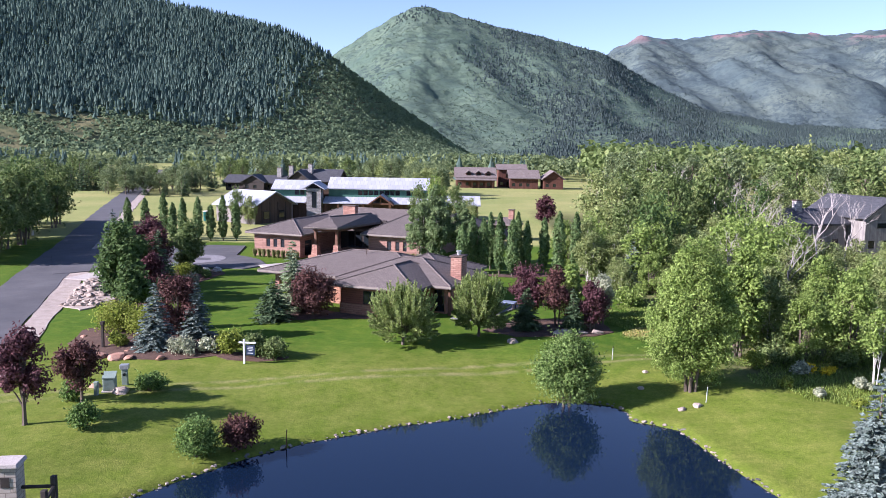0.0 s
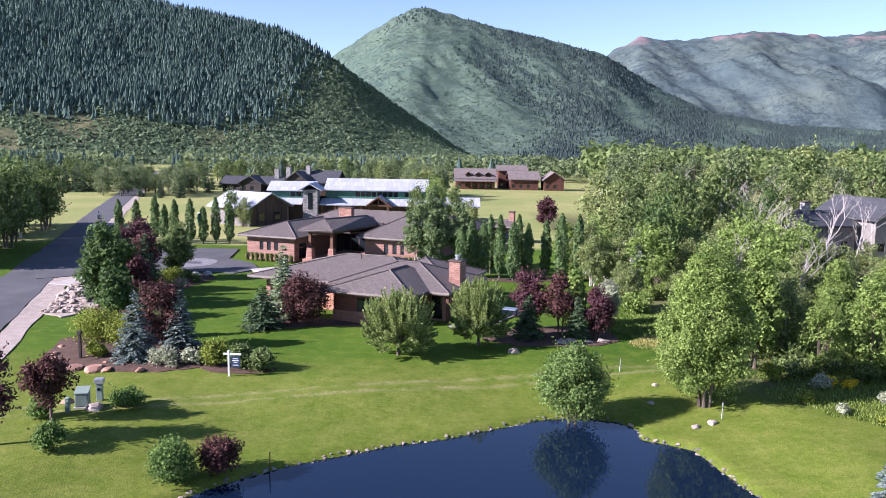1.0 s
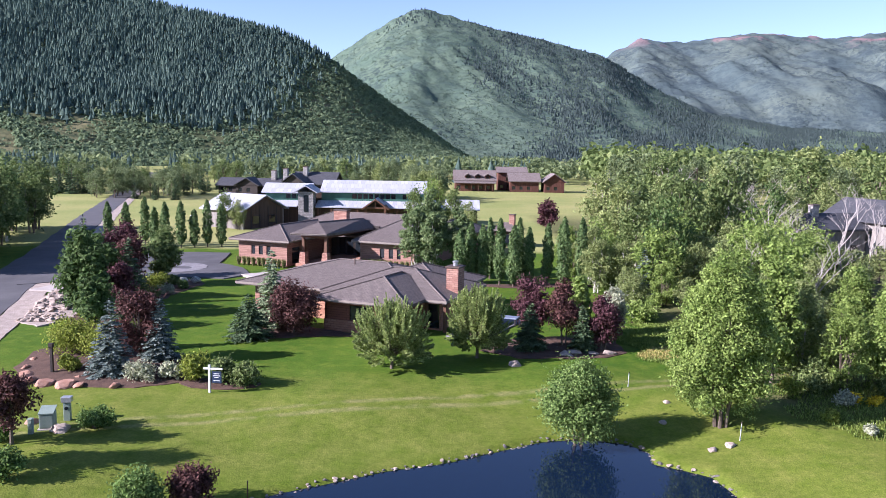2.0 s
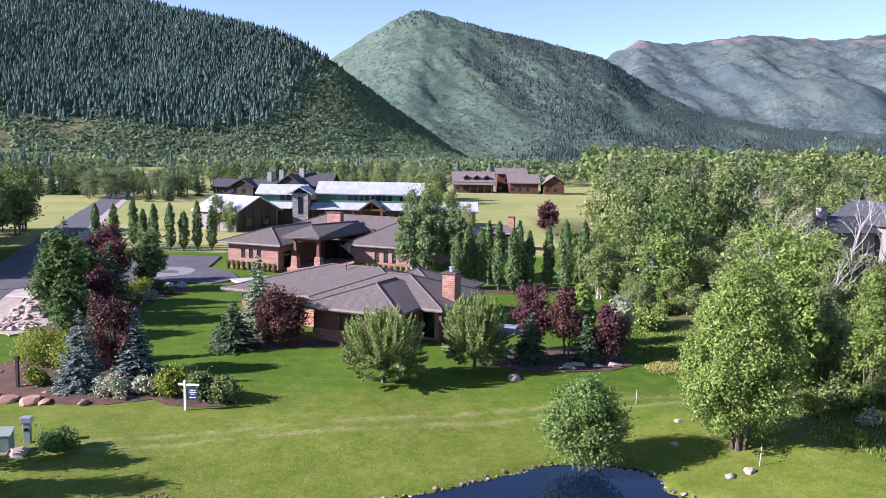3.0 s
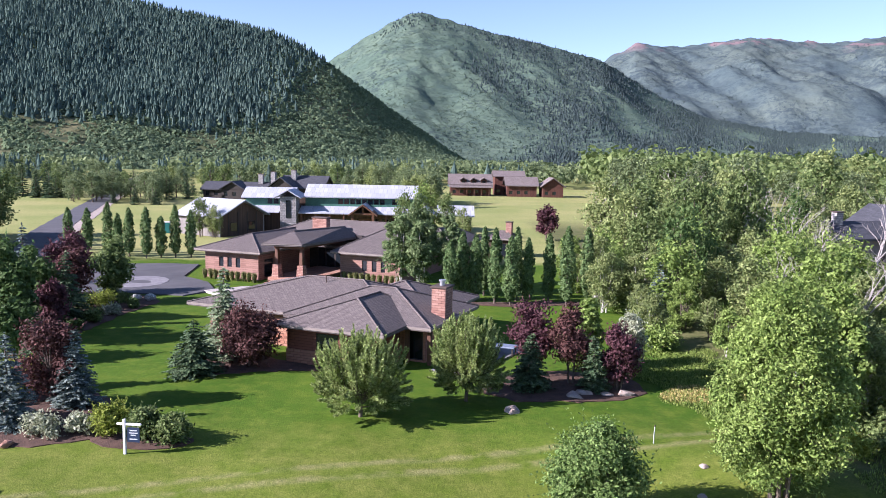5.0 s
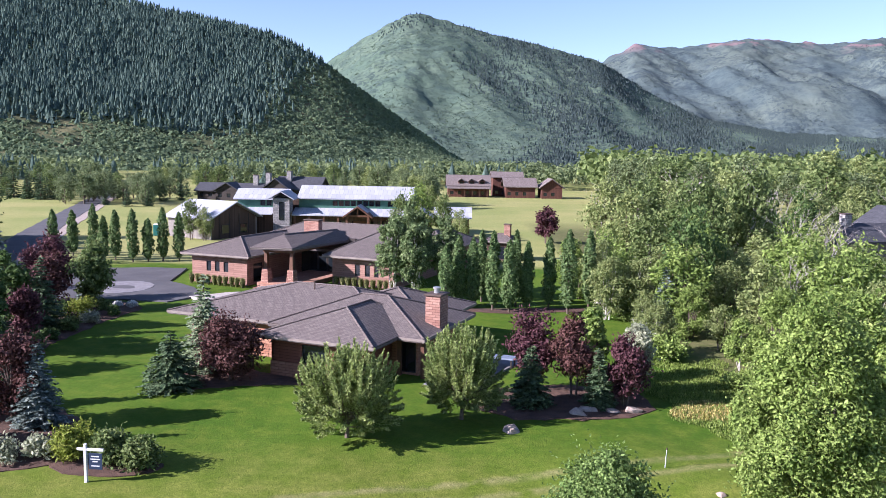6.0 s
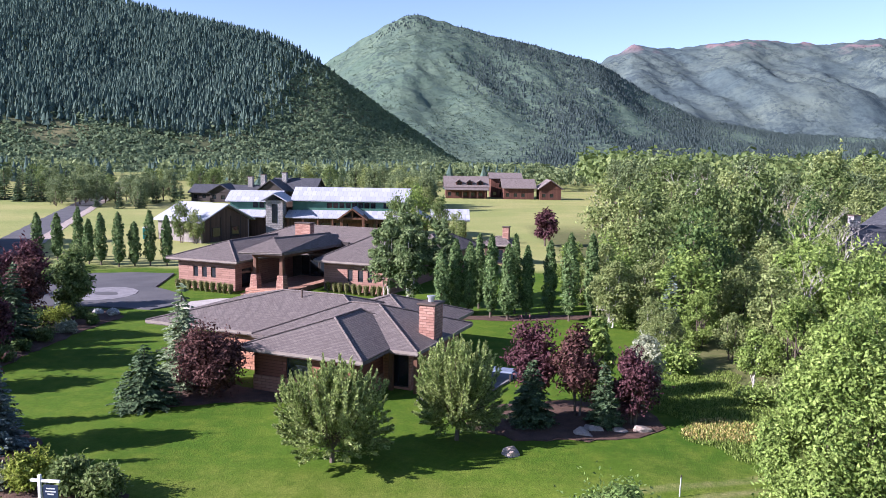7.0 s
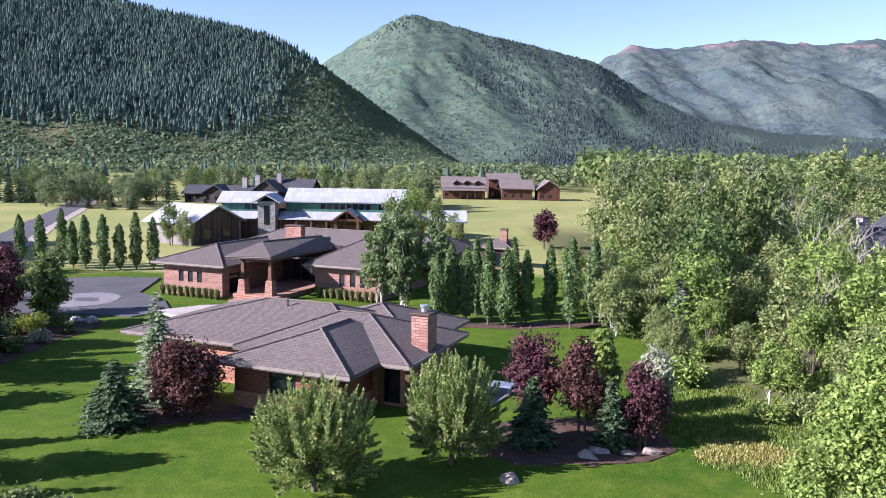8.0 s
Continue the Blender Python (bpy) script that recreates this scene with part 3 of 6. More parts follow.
def plates(c, d, size, rng, aspect=1.6, spread_=0.6):
    """Kite-shaped leaves at c, facing about d."""
    n = len(c)
    nrm = d + rng.normal(size=(n, 3)) * spread_
    nrm /= np.linalg.norm(nrm, axis=1)[:, None] + 1e-9
    a = np.cross(nrm, rng.normal(size=(n, 3)))
    a /= np.linalg.norm(a, axis=1)[:, None] + 1e-9
    b = np.cross(nrm, a)
    s = size * rng.uniform(0.65, 1.25, (n, 1))
    return np.stack([c - a * s * aspect * 0.5, c + b * s * 0.42 - a * s * 0.05, c + a * s * aspect * 0.5, c - b * s * 0.42 - a * s * 0.05], 1)


rng = np.random.RandomState(5)
fir, oak = [], []
for _ in range(33000):
    a, s = rng.uniform(-0.64, 0.02), rng.uniform(0.0, 1.02)
    x, y, z = surf(HILL, a, min(s, 0.999))
    grove = 0.5 + 0.5 * math.sin(a * 31 + s * 4.1) * math.sin(s * 11 + a * 9)
    firs = smooth01((-0.17 - a - 0.10 * (0.5 - s)) / 0.12) * smooth01((s - 0.16) / 0.16)
    if rng.uniform() < firs * (0.7 + 0.3 * grove):
        k = rng.uniform(0.55, 1.15)
        fir.append((x, y, z - 0.8, 13.5 * k, 3.0 * k * rng.uniform(0.85, 1.15)))
    elif rng.uniform() < 0.8 and not (s < 0.26 and a < -0.28 and grove > 0.6 and rng.uniform() < 0.8):
        oak.append((x, y, z - 0.4, rng.uniform(2.4, 5.4)))
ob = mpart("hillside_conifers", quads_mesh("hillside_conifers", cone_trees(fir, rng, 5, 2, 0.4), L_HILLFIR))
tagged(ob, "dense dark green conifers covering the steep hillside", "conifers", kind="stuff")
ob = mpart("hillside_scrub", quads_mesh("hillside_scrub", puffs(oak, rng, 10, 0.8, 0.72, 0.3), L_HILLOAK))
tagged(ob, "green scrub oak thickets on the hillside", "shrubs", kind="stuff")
fir, asp = [], []
for _ in range(60000):
    a, s = rng.uniform(-0.19, 0.62), rng.uniform(0.0, 1.0)
    x, y, z = surf(PEAK, a, min(s, 0.999))
    band = math.sin(a * 38 + s * 5) * math.sin(s * 9 - a * 13)
    firs = smooth01((a - 0.03 - 0.05 * math.sin(s * 7)) / 0.1) * 1.1 + smooth01((s - 0.84) / 0.1) * smooth01((a + 0.1) / 0.06)
    if rng.uniform() < firs * 0.62 * (0.6 + 0.6 * band):
        fir.append((x, y, z - 2, rng.uniform(6, 12), rng.uniform(2.4, 4.0)))
    elif rng.uniform() < 0.62 + 0.3 * band - 0.2 * (a < -0.02):
        asp.append((x, y, z - 1, rng.uniform(3, 6.5)))
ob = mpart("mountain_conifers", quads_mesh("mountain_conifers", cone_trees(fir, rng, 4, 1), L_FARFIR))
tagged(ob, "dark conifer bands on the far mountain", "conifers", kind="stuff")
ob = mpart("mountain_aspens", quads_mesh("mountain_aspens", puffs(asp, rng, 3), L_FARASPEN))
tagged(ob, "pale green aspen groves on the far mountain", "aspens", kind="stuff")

fir = []
while len(fir) < 8000:
    a, s = rng.uniform(0.05, 0.62), rng.uniform(0.05, 0.98)
    if math.sin(a * 42 + s * 7) * math.sin(s * 13 - a * 17) + 0.4 * math.sin(a * 97 + s * 31) > 0.05:
        x, y, z = surf(FARM, a, s)
        fir.append((x, y, z - 2, rng.uniform(4, 8)))
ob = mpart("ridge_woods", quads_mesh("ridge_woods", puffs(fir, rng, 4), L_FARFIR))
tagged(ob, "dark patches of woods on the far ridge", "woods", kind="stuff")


# ---- houses ----
def hip_roof(bm, x0, x1, y0, y1, z, pitch, thick=0.28, ridge_len=None):
    """A hipped roof over a rectangle of eaves, with fascia and soffit. pitch: rise over run."""
    w, d = x1 - x0, y1 - y0
    run = min(w, d) / 2
    top = z + run * pitch
    if w >= d:
        r = [(x0 + run, (y0 + y1) / 2), (x1 - run, (y0 + y1) / 2)]
    else:
        r = [((x0 + x1) / 2, y0 + run), ((x0 + x1) / 2, y1 - run)]
    if abs(w - d) < 0.02:
        r[1] = (r[1][0] + 0.05, r[1][1])
    c = [bm.verts.new((x, y, z)) for x, y in ((x0, y0), (x1, y0), (x1, y1), (x0, y1))]
    lo = [bm.verts.new((x, y, z - thick)) for x, y in ((x0 + 0.05, y0 + 0.05), (x1 - 0.05, y0 + 0.05), (x1 - 0.05, y1 - 0.05), (x0 + 0.05, y1 - 0.05))]
    R = [bm.verts.new((x, y, top)) for x, y in r]
    if w >= d:
        fs = [(c[0], c[1], R[1], R[0]), (c[1], c[2], R[1]), (c[2], c[3], R[0], R[1]), (c[3], c[0], R[0])]
    else:
        fs = [(c[0], c[1], R[0]), (c[1], c[2], R[1], R[0]), (c[2], c[3], R[1]), (c[3], c[0], R[0], R[1])]
    for f in fs:
        bm.faces.new(f)
    for k in range(4):
        bm.faces.new((lo[k], lo[(k + 1) % 4], c[(k + 1) % 4], c[k]))
    bm.faces.new(lo[::-1])
    return r, top


def gable_roof(bm, x0, x1, y0, y1, z, rise, along="x", thick=0.22):
    """A pitched roof slab with gables; along: the way its ridge runs."""
    if along == "x":
        p = [(x0, y0, z), (x0, (y0 + y1) / 2, z + rise), (x0, y1, z)]
        q = [(x1, *v[1:]) for v in p]
    else:
        p = [(x0, y0, z), ((x0 + x1) / 2, y0, z + rise), (x1, y0, z)]
        q = [(v[0], y1, v[2]) for v in p]
    up = [[bm.verts.new(v) for v in s] for s in (p, q)]
    dn = [[bm.verts.new((v[0], v[1], v[2] - thick)) for v in s] for s in (p, q)]
    for k in range(2):
        bm.faces.new((up[0][k], up[0][k + 1], up[1][k + 1], up[1][k]))
        bm.faces.new((dn[0][k + 1], dn[0][k], dn[1][k], dn[1][k + 1]))
        for s in (0, 1):
            bm.faces.new((up[s][k], up[s][k + 1], dn[s][k + 1], dn[s][k]))
    for k in (0, 2):
        bm.faces.new((up[0][k], up[1][k], dn[1][k], dn[0][k]))
    bmesh.ops.recalc_face_normals(bm, faces=bm.faces[:])
    return bm


def shed_roof(bm, x0, x1, y0, y1, z_low, z_high, thick=0.2):
    """A single slope, low along y0 and high along y1."""
    v = [bm.verts.new(p) for p in ((x0, y0, z_low), (x1, y0, z_low), (x1, y1, z_high), (x0, y1, z_high))]
    w = [bm.verts.new((u.co.x, u.co.y, u.co.z - thick)) for u in v]
    bm.faces.new(v)
    bm.faces.new(w[::-1])
    for k in range(4):
        bm.faces.new((w[k], w[(k + 1) % 4], v[(k + 1) % 4], v[k]))
    return bm


def edge_boards(parent, x0, x1, y0, y1, z, name="fascia", material=None):
    """Pale drip edge round a roof's eaves."""
    t = 0.05
    for a in ((x0 - t, x1 + t, y0 - t, y0), (x0 - t, x1 + t, y1, y1 + t), (x0 - t, x0, y0, y1), (x1, x1 + t, y0, y1)):
        part(name, box(*a, z - 0.2, z + 0.015), material or M_GUTTER, parent, "tan metal drip edge")


def wall_run(parent, a, b, z0, z1, material, openings=(), thick=0.3, inward=1, label="", glass=M_GLASS):
    """An upright wall from a to b with openings (from, to, sill, head) cut through it, each with frame and glass."""
    ax, ay, bx, by = *a, *b
    L = math.hypot(bx - ax, by - ay)
    ux, uy = (bx - ax) / L, (by - ay) / L
    nx, ny = -uy * inward, ux * inward
    m = Matrix(((ux, nx, 0, ax), (uy, ny, 0, ay), (0, 0, 1, 0), (0, 0, 0, 1)))
    bm = bmesh.new()
    s = 0.0
    for o in sorted(openings):
        if o[0] > s + 1e-3:
            add_box(bm, s, o[0], 0, thick, z0, z1)
        if o[2] > z0:
            add_box(bm, o[0], o[1], 0, thick, z0, o[2])
        if o[3] < z1:
            add_box(bm, o[0], o[1], 0, thick, o[3], z1)
        s = o[1]
    if s < L - 1e-3:
        add_box(bm, s, L, 0, thick, z0, z1)
    bm.transform(m)
    bmesh.ops.remove_doubles(bm, verts=bm.verts[:], dist=0.0005)
    ob = part("wall", bm, material, parent, label)
    for o in openings:
        w = thing("window", "", "", None)
        w.parent = parent
        for k in ("label", "category"):
            if k in w:
                del w[k]
        f = 0.07
        for q in ((o[0], o[0] + f, o[2], o[3]), (o[1] - f, o[1], o[2], o[3]), (o[0] + f, o[1] - f, o[3] - f, o[3]), (o[0] + f, o[1] - f, o[2], o[2] + f)):
            bm = box(q[0], q[1], 0.06, 0.16, q[2], q[3])
            bm.transform(m)
            bmesh.ops.recalc_face_normals(bm, faces=bm.faces[:])
            part("window_frame", bm, M_DARKWOOD, w)
        bm = box(o[0] + f, o[1] - f, 0.10, 0.125, o[2] + f, o[3] - f)
        bm.transform(m)
        bmesh.ops.recalc_face_normals(bm, faces=bm.faces[:])
        part("pane", bm, glass, w)
    return ob


def block(parent, x0, x1, y0, y1, z0, z1, material, south=(), east=(), west=(), north=()):
    """Four walls round a rectangle; openings are measured from each wall's start."""
    t = 0.3
    wall_run(parent, (x0, y0), (x1, y0), z0, z1, material, south)
    wall_run(parent, (x1, y0 + t), (x1, y1 - t), z0, z1, material, east)
    wall_run(parent, (x1, y1), (x0, y1), z0, z1, material, north)
    wall_run(parent, (x0, y1 - t), (x0, y0 + t), z0, z1, material, west)


def chimney(parent, x0, x1, y0, y1, z0, z1, material, flue=True):
    c = part("chimney", box(x0, x1, y0, y1, z0, z1, 0.03), material, parent, "square stone chimney")
    part("cap", box(x0 - 0.12, x1 + 0.12, y0 - 0.12, y1 + 0.12, z1 + 0.002, z1 + 0.16, 0.03), M_FASCIA, c)
    if flue:
        x, y = (x0 + x1) / 2, (y0 + y1) / 2
        part("flue", tube([(x, y, z1 + 0.16), (x, y, z1 + 0.5), (x, y, z1 + 0.502), (x, y, z1 + 0.62)], [0.22, 0.22, 0.3, 0.3], 12), M_PALESTEEL, c, "galvanised flue pipe")
    return c


# main house: its own axes are turned against the valley's
HX, HY, HTURN = -13.1, 81.1, -22.0
house = thing("house", "low sprawling red-sided house with brown shingled hip roofs", "house", pose(HX, HY, 0, 0, 0, HTURN))
EAVE = 3.1
PITCH = 0.465


def roofed(parent, x0, x1, y0, y1, z, pitch, material=M_SHINGLE, drip=True, caps=True):
    bm = bmesh.new()
    r, top = hip_roof(bm, x0, x1, y0, y1, z, pitch)
    ob = part("roof", bm, material, parent, "brown shingled hip roof")
    if drip:
        edge_boards(ob, x0, x1, y0, y1, z)
    if caps:
        (ax, ay), (bx, by) = r
        up = Vector((0, 0, 0.03))
        for c, e in (((x0, y0), r[0]), ((x1, y0), r[1] if x1 - x0 >= y1 - y0 else r[0]), ((x1, y1), r[1]), ((x0, y1), r[0] if x1 - x0 >= y1 - y0 else r[1])):
            bm = tube([Vector((*c, z)) + up, Vector((*e, top)) + up], [0.09, 0.09], 6)
            part("hip_cap", bm, material, ob)
        part("ridge_cap", tube([Vector((ax, ay, top)) + up, Vector((bx, by, top)) + up], [0.1, 0.1], 6), material, ob)
    return ob


def hip_on(parent, x0, x1, y0, y1, z, ridge_a, ridge_b, top, label, boards="swen"):
    """A hipped roof with a ridge of its own choosing, capped hips and a drip edge along the named eaves."""
    bm = bmesh.new()
    c = [bm.verts.new(p) for p in ((x0, y0, z), (x1, y0, z), (x1, y1, z), (x0, y1, z))]
    lo = [bm.verts.new((v.co.x, v.co.y, z - 0.28)) for v in c]
    R = [bm.verts.new((*p, top)) for p in (ridge_a, ridge_b)]
    along_x = abs(ridge_b[0] - ridge_a[0]) > abs(ridge_b[1] - ridge_a[1])
    if along_x:
        fs = ((c[0], c[1], R[1], R[0]), (c[1], c[2], R[1]), (c[2], c[3], R[0], R[1]), (c[3], c[0], R[0]))
        hips = ((c[0], R[0]), (c[1], R[1]), (c[2], R[1]), (c[3], R[0]), (R[0], R[1]))
    else:
        fs = ((c[0], c[1], R[0]), (c[1], c[2], R[1], R[0]), (c[2], c[3], R[1]), (c[3], c[0], R[0], R[1]))
        hips = ((c[0], R[0]), (c[1], R[0]), (c[2], R[1]), (c[3], R[1]), (R[0], R[1]))
    for f in fs:
        bm.faces.new(f)
    for k in range(4):
        bm.faces.new((lo[k], lo[(k + 1) % 4], c[(k + 1) % 4], c[k]))
    bm.faces.new(lo[::-1])
    lines = [(p.co.copy(), q.co.copy()) for p, q in hips]
    ob = part("roof", bm, M_SHINGLE, parent, label)
    up = Vector((0, 0, 0.02))
    for p, q in lines:
        part("hip_cap", tube([p + up, q + up], [0.085, 0.085], 6), M_SHINGLE, ob)
    t = 0.05
    for side, q in zip("snwe", ((x0 - t, x1 + t, y0 - t, y0 - 0.002), (x0 - t, x1 + t, y1 + 0.002, y1 + t), (x0 - t, x0 - 0.002, y0, y1), (x1 + 0.002, x1 + t, y0, y1))):
        if side in boards:
            part("fascia", box(*q, z - 0.2, z + 0.015), M_GUTTER, ob, "tan metal drip edge")
    return ob


hip_on(house, 0.0, 9.8, 0.0, 9.6, EAVE + 0.02, (5.45, 4.1), (5.6, 7.7), 4.87, "brown shingled forward hip roof", "sw")
hip_on(house, -11.7, 9.0, 4.3, 17.1, EAVE, (-3.0, 10.7), (2.5, 10.7), 5.2, "broad brown shingled hip roof", "swn")
hip_on(house, -1.5, 11.9, 3.95, 14.8, EAVE - 0.03, (3.95, 9.4), (6.3, 9.4), 5.0, "brown shingled hip roof over the patio end", "en")
part("fascia", box(9.82, 11.95, 3.9, 3.948, EAVE - 0.23, EAVE - 0.015), M_GUTTER, house, "tan metal drip edge")
hip_on(house, -0.4, 10.2, 9.0, 19.7, EAVE - 0.05, (4.9, 14.2), (4.9, 14.5), 4.85, "brown shingled garden wing roof", "en")
# walls of the forward wing: stone plinth, red siding above
for (a, b, op) in (((0.9, 0.9), (8.8, 0.9), [(2.6, 4.6, 0.95, 2.5)]), ((8.8, 0.9), (8.8, 5.0), []), ((0.9, 5.0), (0.9, 0.9), [])):
    wall_run(house, a, b, 1.05, EAVE - 0.15, M_SIDING, [(o[0], o[1], max(o[2], 1.1), o[3]) for o in op], 0.3, 1, "red stained horizontal siding")
    L = math.hypot(b[0] - a[0], b[1] - a[1])
    ux, uy = (b[0] - a[0]) / L, (b[1] - a[1]) / L
    ox, oy = uy * 0.1, -ux * 0.1
    wall_run(house, (a[0] + ox, a[1] + oy), (b[0] + ox, b[1] + oy), -0.5, 1.05, M_BRICKWALL, (), 0.35, 1, "coursed pink sandstone plinth")
for _x, _y in ((-10.0, 5.9), (-10.0, 12.6)):
    part("column", box(_x - 0.3, _x + 0.3, _y - 0.3, _y + 0.3, -0.5, EAVE - 0.2, 0.02, 0.04), M_CHIMNEY, house, "red stone porch pier")
block(house, -5.5, 11.0, 5.0, 13.8, -0.5, EAVE - 0.15, M_BRICKWALL, south=[(14.9, 16.3, 0.2, 2.5)], east=[(3.0, 5.6, 0.3, 2.5)])
block(house, 0.6, 9.3, 13.85, 18.7, -0.5, EAVE - 0.27, M_SIDING, east=[(2.0, 4.5, 0.4, 2.4)])
chimney(house, 10.4, 11.65, 7.55, 9.1, -0.5, 5.62, M_CHIMNEY)
part("vent_pipe", tube([(-0.8, 9.8, 4.5), (-0.8, 9.8, 5.55)], [0.07, 0.07], 8), M_FASCIA, house, "dark roof vent pipe")
for k in range(2):
    part("post", box(9.5 + k * 1.9, 9.8 + k * 1.9, 4.45, 4.75, -0.5, EAVE - 0.3, 0.02), M_TIMBER, house, "brown timber porch post")

# rear wing with the entrance
FE = 3.75
hip_on(house, -34.5, -7.0, 44.0, 59.0, FE - 0.05, (-27.0, 50.5), (-12.5, 50.5), 6.65, "long brown shingled roof of the rear wing", "w")
hip_on(house, -33.7, -23.5, 31.95, 53.0, FE, (-28.6, 37.4), (-28.6, 51.0), 5.5, "brown shingled roof over the bedrooms", "swe")
hip_on(house, -16.9, -6.5, 38.15, 58.5, FE - 0.02, (-12.4, 48.0), (-12.4, 50.0), 6.62, "brown shingled roof east of the entrance", "swe")
hip_on(house, -13.5, -5.6, 53.0, 66.0, FE - 0.1, (-9.5, 57.0), (-9.5, 62.0), 5.6, "brown shingled roof of the north wing", "e")
block(house, -32.7, -24.4, 32.9, 50, -0.3, FE - 0.15, M_REARWALL, south=[(2.2, 2.9, 1.5, 2.75), (3.5, 4.2, 1.5, 2.75), (4.8, 5.5, 1.5, 2.75)], east=[(1.0, 3.0, 0.3, 2.6)])
block(house, -16.0, -7.4, 39.1, 57, -0.3, FE - 0.2, M_REARWALL, south=[(3.2, 3.9, 1.3, 2.7), (4.6, 5.3, 1.3, 2.7), (5.9, 6.5, 1.3, 2.7)])
block(house, -12.6, -6.5, 57.3, 65.2, -0.3, FE - 0.25, M_REARWALL)
# the wall's near-black colour stands in for shade deep under the porch
part("entrance_wall", box(-24.35, -16.05, 45.2, 45.6, -0.3, 5.2), M_DARKWOOD, house, "entrance wall coloured dark for the shade of the recess")
# entrance porch
bm = bmesh.new()
_c = [bm.verts.new(p) for p in ((-23.2, 31.9, 5.0), (-18.1, 33.2, 5.0), (-16.9, 46.0, 5.0), (-22.5, 46.0, 5.0))]
_l = [bm.verts.new(v.co - Vector((0, 0, 0.3))) for v in _c]
_r = [bm.verts.new(p) for p in ((-20.9, 35.7, 6.35), (-18.6, 45.0, 6.35))]
for f in ((_c[0], _c[1], _r[0]), (_c[1], _c[2], _r[1], _r[0]), (_c[2], _c[3], _r[1]), (_c[3], _c[0], _r[0], _r[1]), (_l[3], _l[2], _l[1], _l[0])):
    bm.faces.new(f)
for k in range(4):
    bm.faces.new((_l[k], _l[(k + 1) % 4], _c[(k + 1) % 4], _c[k]))
porch = part("roof", bm, M_SHINGLE, house, "raised brown shingled porch roof")
part("hip_cap", tube([(-20.9, 35.7, 6.37), (-18.6, 45.0, 6.37)], [0.09, 0.09], 6), M_SHINGLE, porch)
part("fascia", tube([(-23.2, 31.87, 4.9), (-18.1, 33.17, 4.9)], [0.07, 0.07], 4), M_GUTTER, porch, "tan metal drip edge")
part("beam", box(-22.7, -18.3, 33.85, 34.2, 4.25, 4.69), M_TIMBER, house, "heavy brown porch beam")
for x in (-22.3, -18.65):
    col = part("column", box(x - 0.26, x + 0.26, 33.75, 34.27, 2.25, 4.25, 0.02, 0.06), M_TIMBER, house, "tapered brown timber column")
    part("column_base", box(x - 0.55, x + 0.55, 33.45, 34.55, 0.4, 2.25, 0.03, 0.14), M_CHIMNEY, col, "battered red stone pier")
    part("beam", box(x - 0.15, x + 0.15, 34.2, 45.2, 4.3, 4.69), M_TIMBER, house, "heavy brown porch beam")
part("porch_floor", box(-23.2, -17.4, 33.2, 45.2, -0.3, 0.55, 0.01), M_REDROCK, house, "pink sandstone porch floor")
for k in range(4):
    part("step", box(-22.9 + 0.1 * k, -18.9, 31.3 + 0.45 * k, 33.19, -0.2 + 0.15 * k, -0.05 + 0.15 * k, 0.01), M_REDROCK, house, "pink sandstone entrance step")
for k in range(4):
    dr = part("door", box(-23.0 + k * 1.4, -21.68 + k * 1.4, 45.08, 45.16, 0.56, 3.28), M_DARKWOOD, house, "dark glazed entrance door")
    part("pane", box(-22.85 + k * 1.4, -21.83 + k * 1.4, 45.04, 45.077, 0.75, 3.1), M_GLASS, dr)
chimney(house, -24.2, -21.9, 45.6, 46.6, 4.0, 7.25, M_CHIMNEY, False)

# garden pavilion with a chimney behind the poplars
pav = thing("pavilion", "small dark-roofed garden pavilion with a brick chimney", "pavilion", pose(9.9, 151, 0, 0, 0, -20) @ Matrix.Diagonal((0.82, 0.82, 0.95, 1)))
roofed(pav, -3.2, 3.2, -2.6, 2.6, 3.2, 0.45)
block(pav, -2.4, 2.4, -1.9, 1.9, -0.3, 3.0, M_BROWNBOARD, south=[(1.2, 3.6, 0.2, 2.4)])
chimney(pav, 0.6, 1.8, -0.5, 0.5, 3.2, 5.9, M_CHIMNEY, False)


# ---- neighbour's lodge under construction ----
lodge = thing("lodge", "long lodge under construction with pale sheet roofs and green sheathing", "house", pose(0, 187, 0))
b_ = lambda *a, **k: box(*a, **k)
bm = bmesh.new(); gable_roof(bm, -29.5, -5.6, 0.0, 11.5, 7.3, 2.4, "x"); part("roof", bm, M_PALEROOF, lodge, "pale metal sheet roof")
bm = bmesh.new(); gable_roof(bm, -42.6, -31.6, 0.2, 9.5, 7.0, 1.9, "x"); part("roof", bm, M_PALEROOF, lodge, "pale metal sheet roof")
wins = [(6.9 + k * 1.25, 7.9 + k * 1.25, 5.75, 6.85) for k in range(8)] + [(18.2 + k * 1.25, 19.2 + k * 1.25, 5.75, 6.85) for k in range(5)]
wall_run(lodge, (-29.2, 0.8), (-6.2, 0.8), 4.6, 7.2, M_GREENWRAP, [w for w in wins if w[1] < 22.8], label="green sheathed clerestory wall")
wall_run(lodge, (-41.8, 1.0), (-33.0, 1.0), 4.6, 6.95, M_GREENWRAP, [(4.6, 5.6, 5.6, 6.7), (5.9, 6.9, 5.6, 6.7), (7.2, 8.2, 5.6, 6.7)], label="green sheathed clerestory wall")
for x, w in ((-41.8, 1.0), (-6.5, 0.8)):
    part("wall", box(x, x + 0.3, w + 0.3, 10.5, 0, 7.1), M_BROWNBOARD, lodge, "brown board end wall")
part("wall", box(-41.8, -6.2, 10.6, 10.9, 0, 7.1), M_BROWNBOARD, lodge)
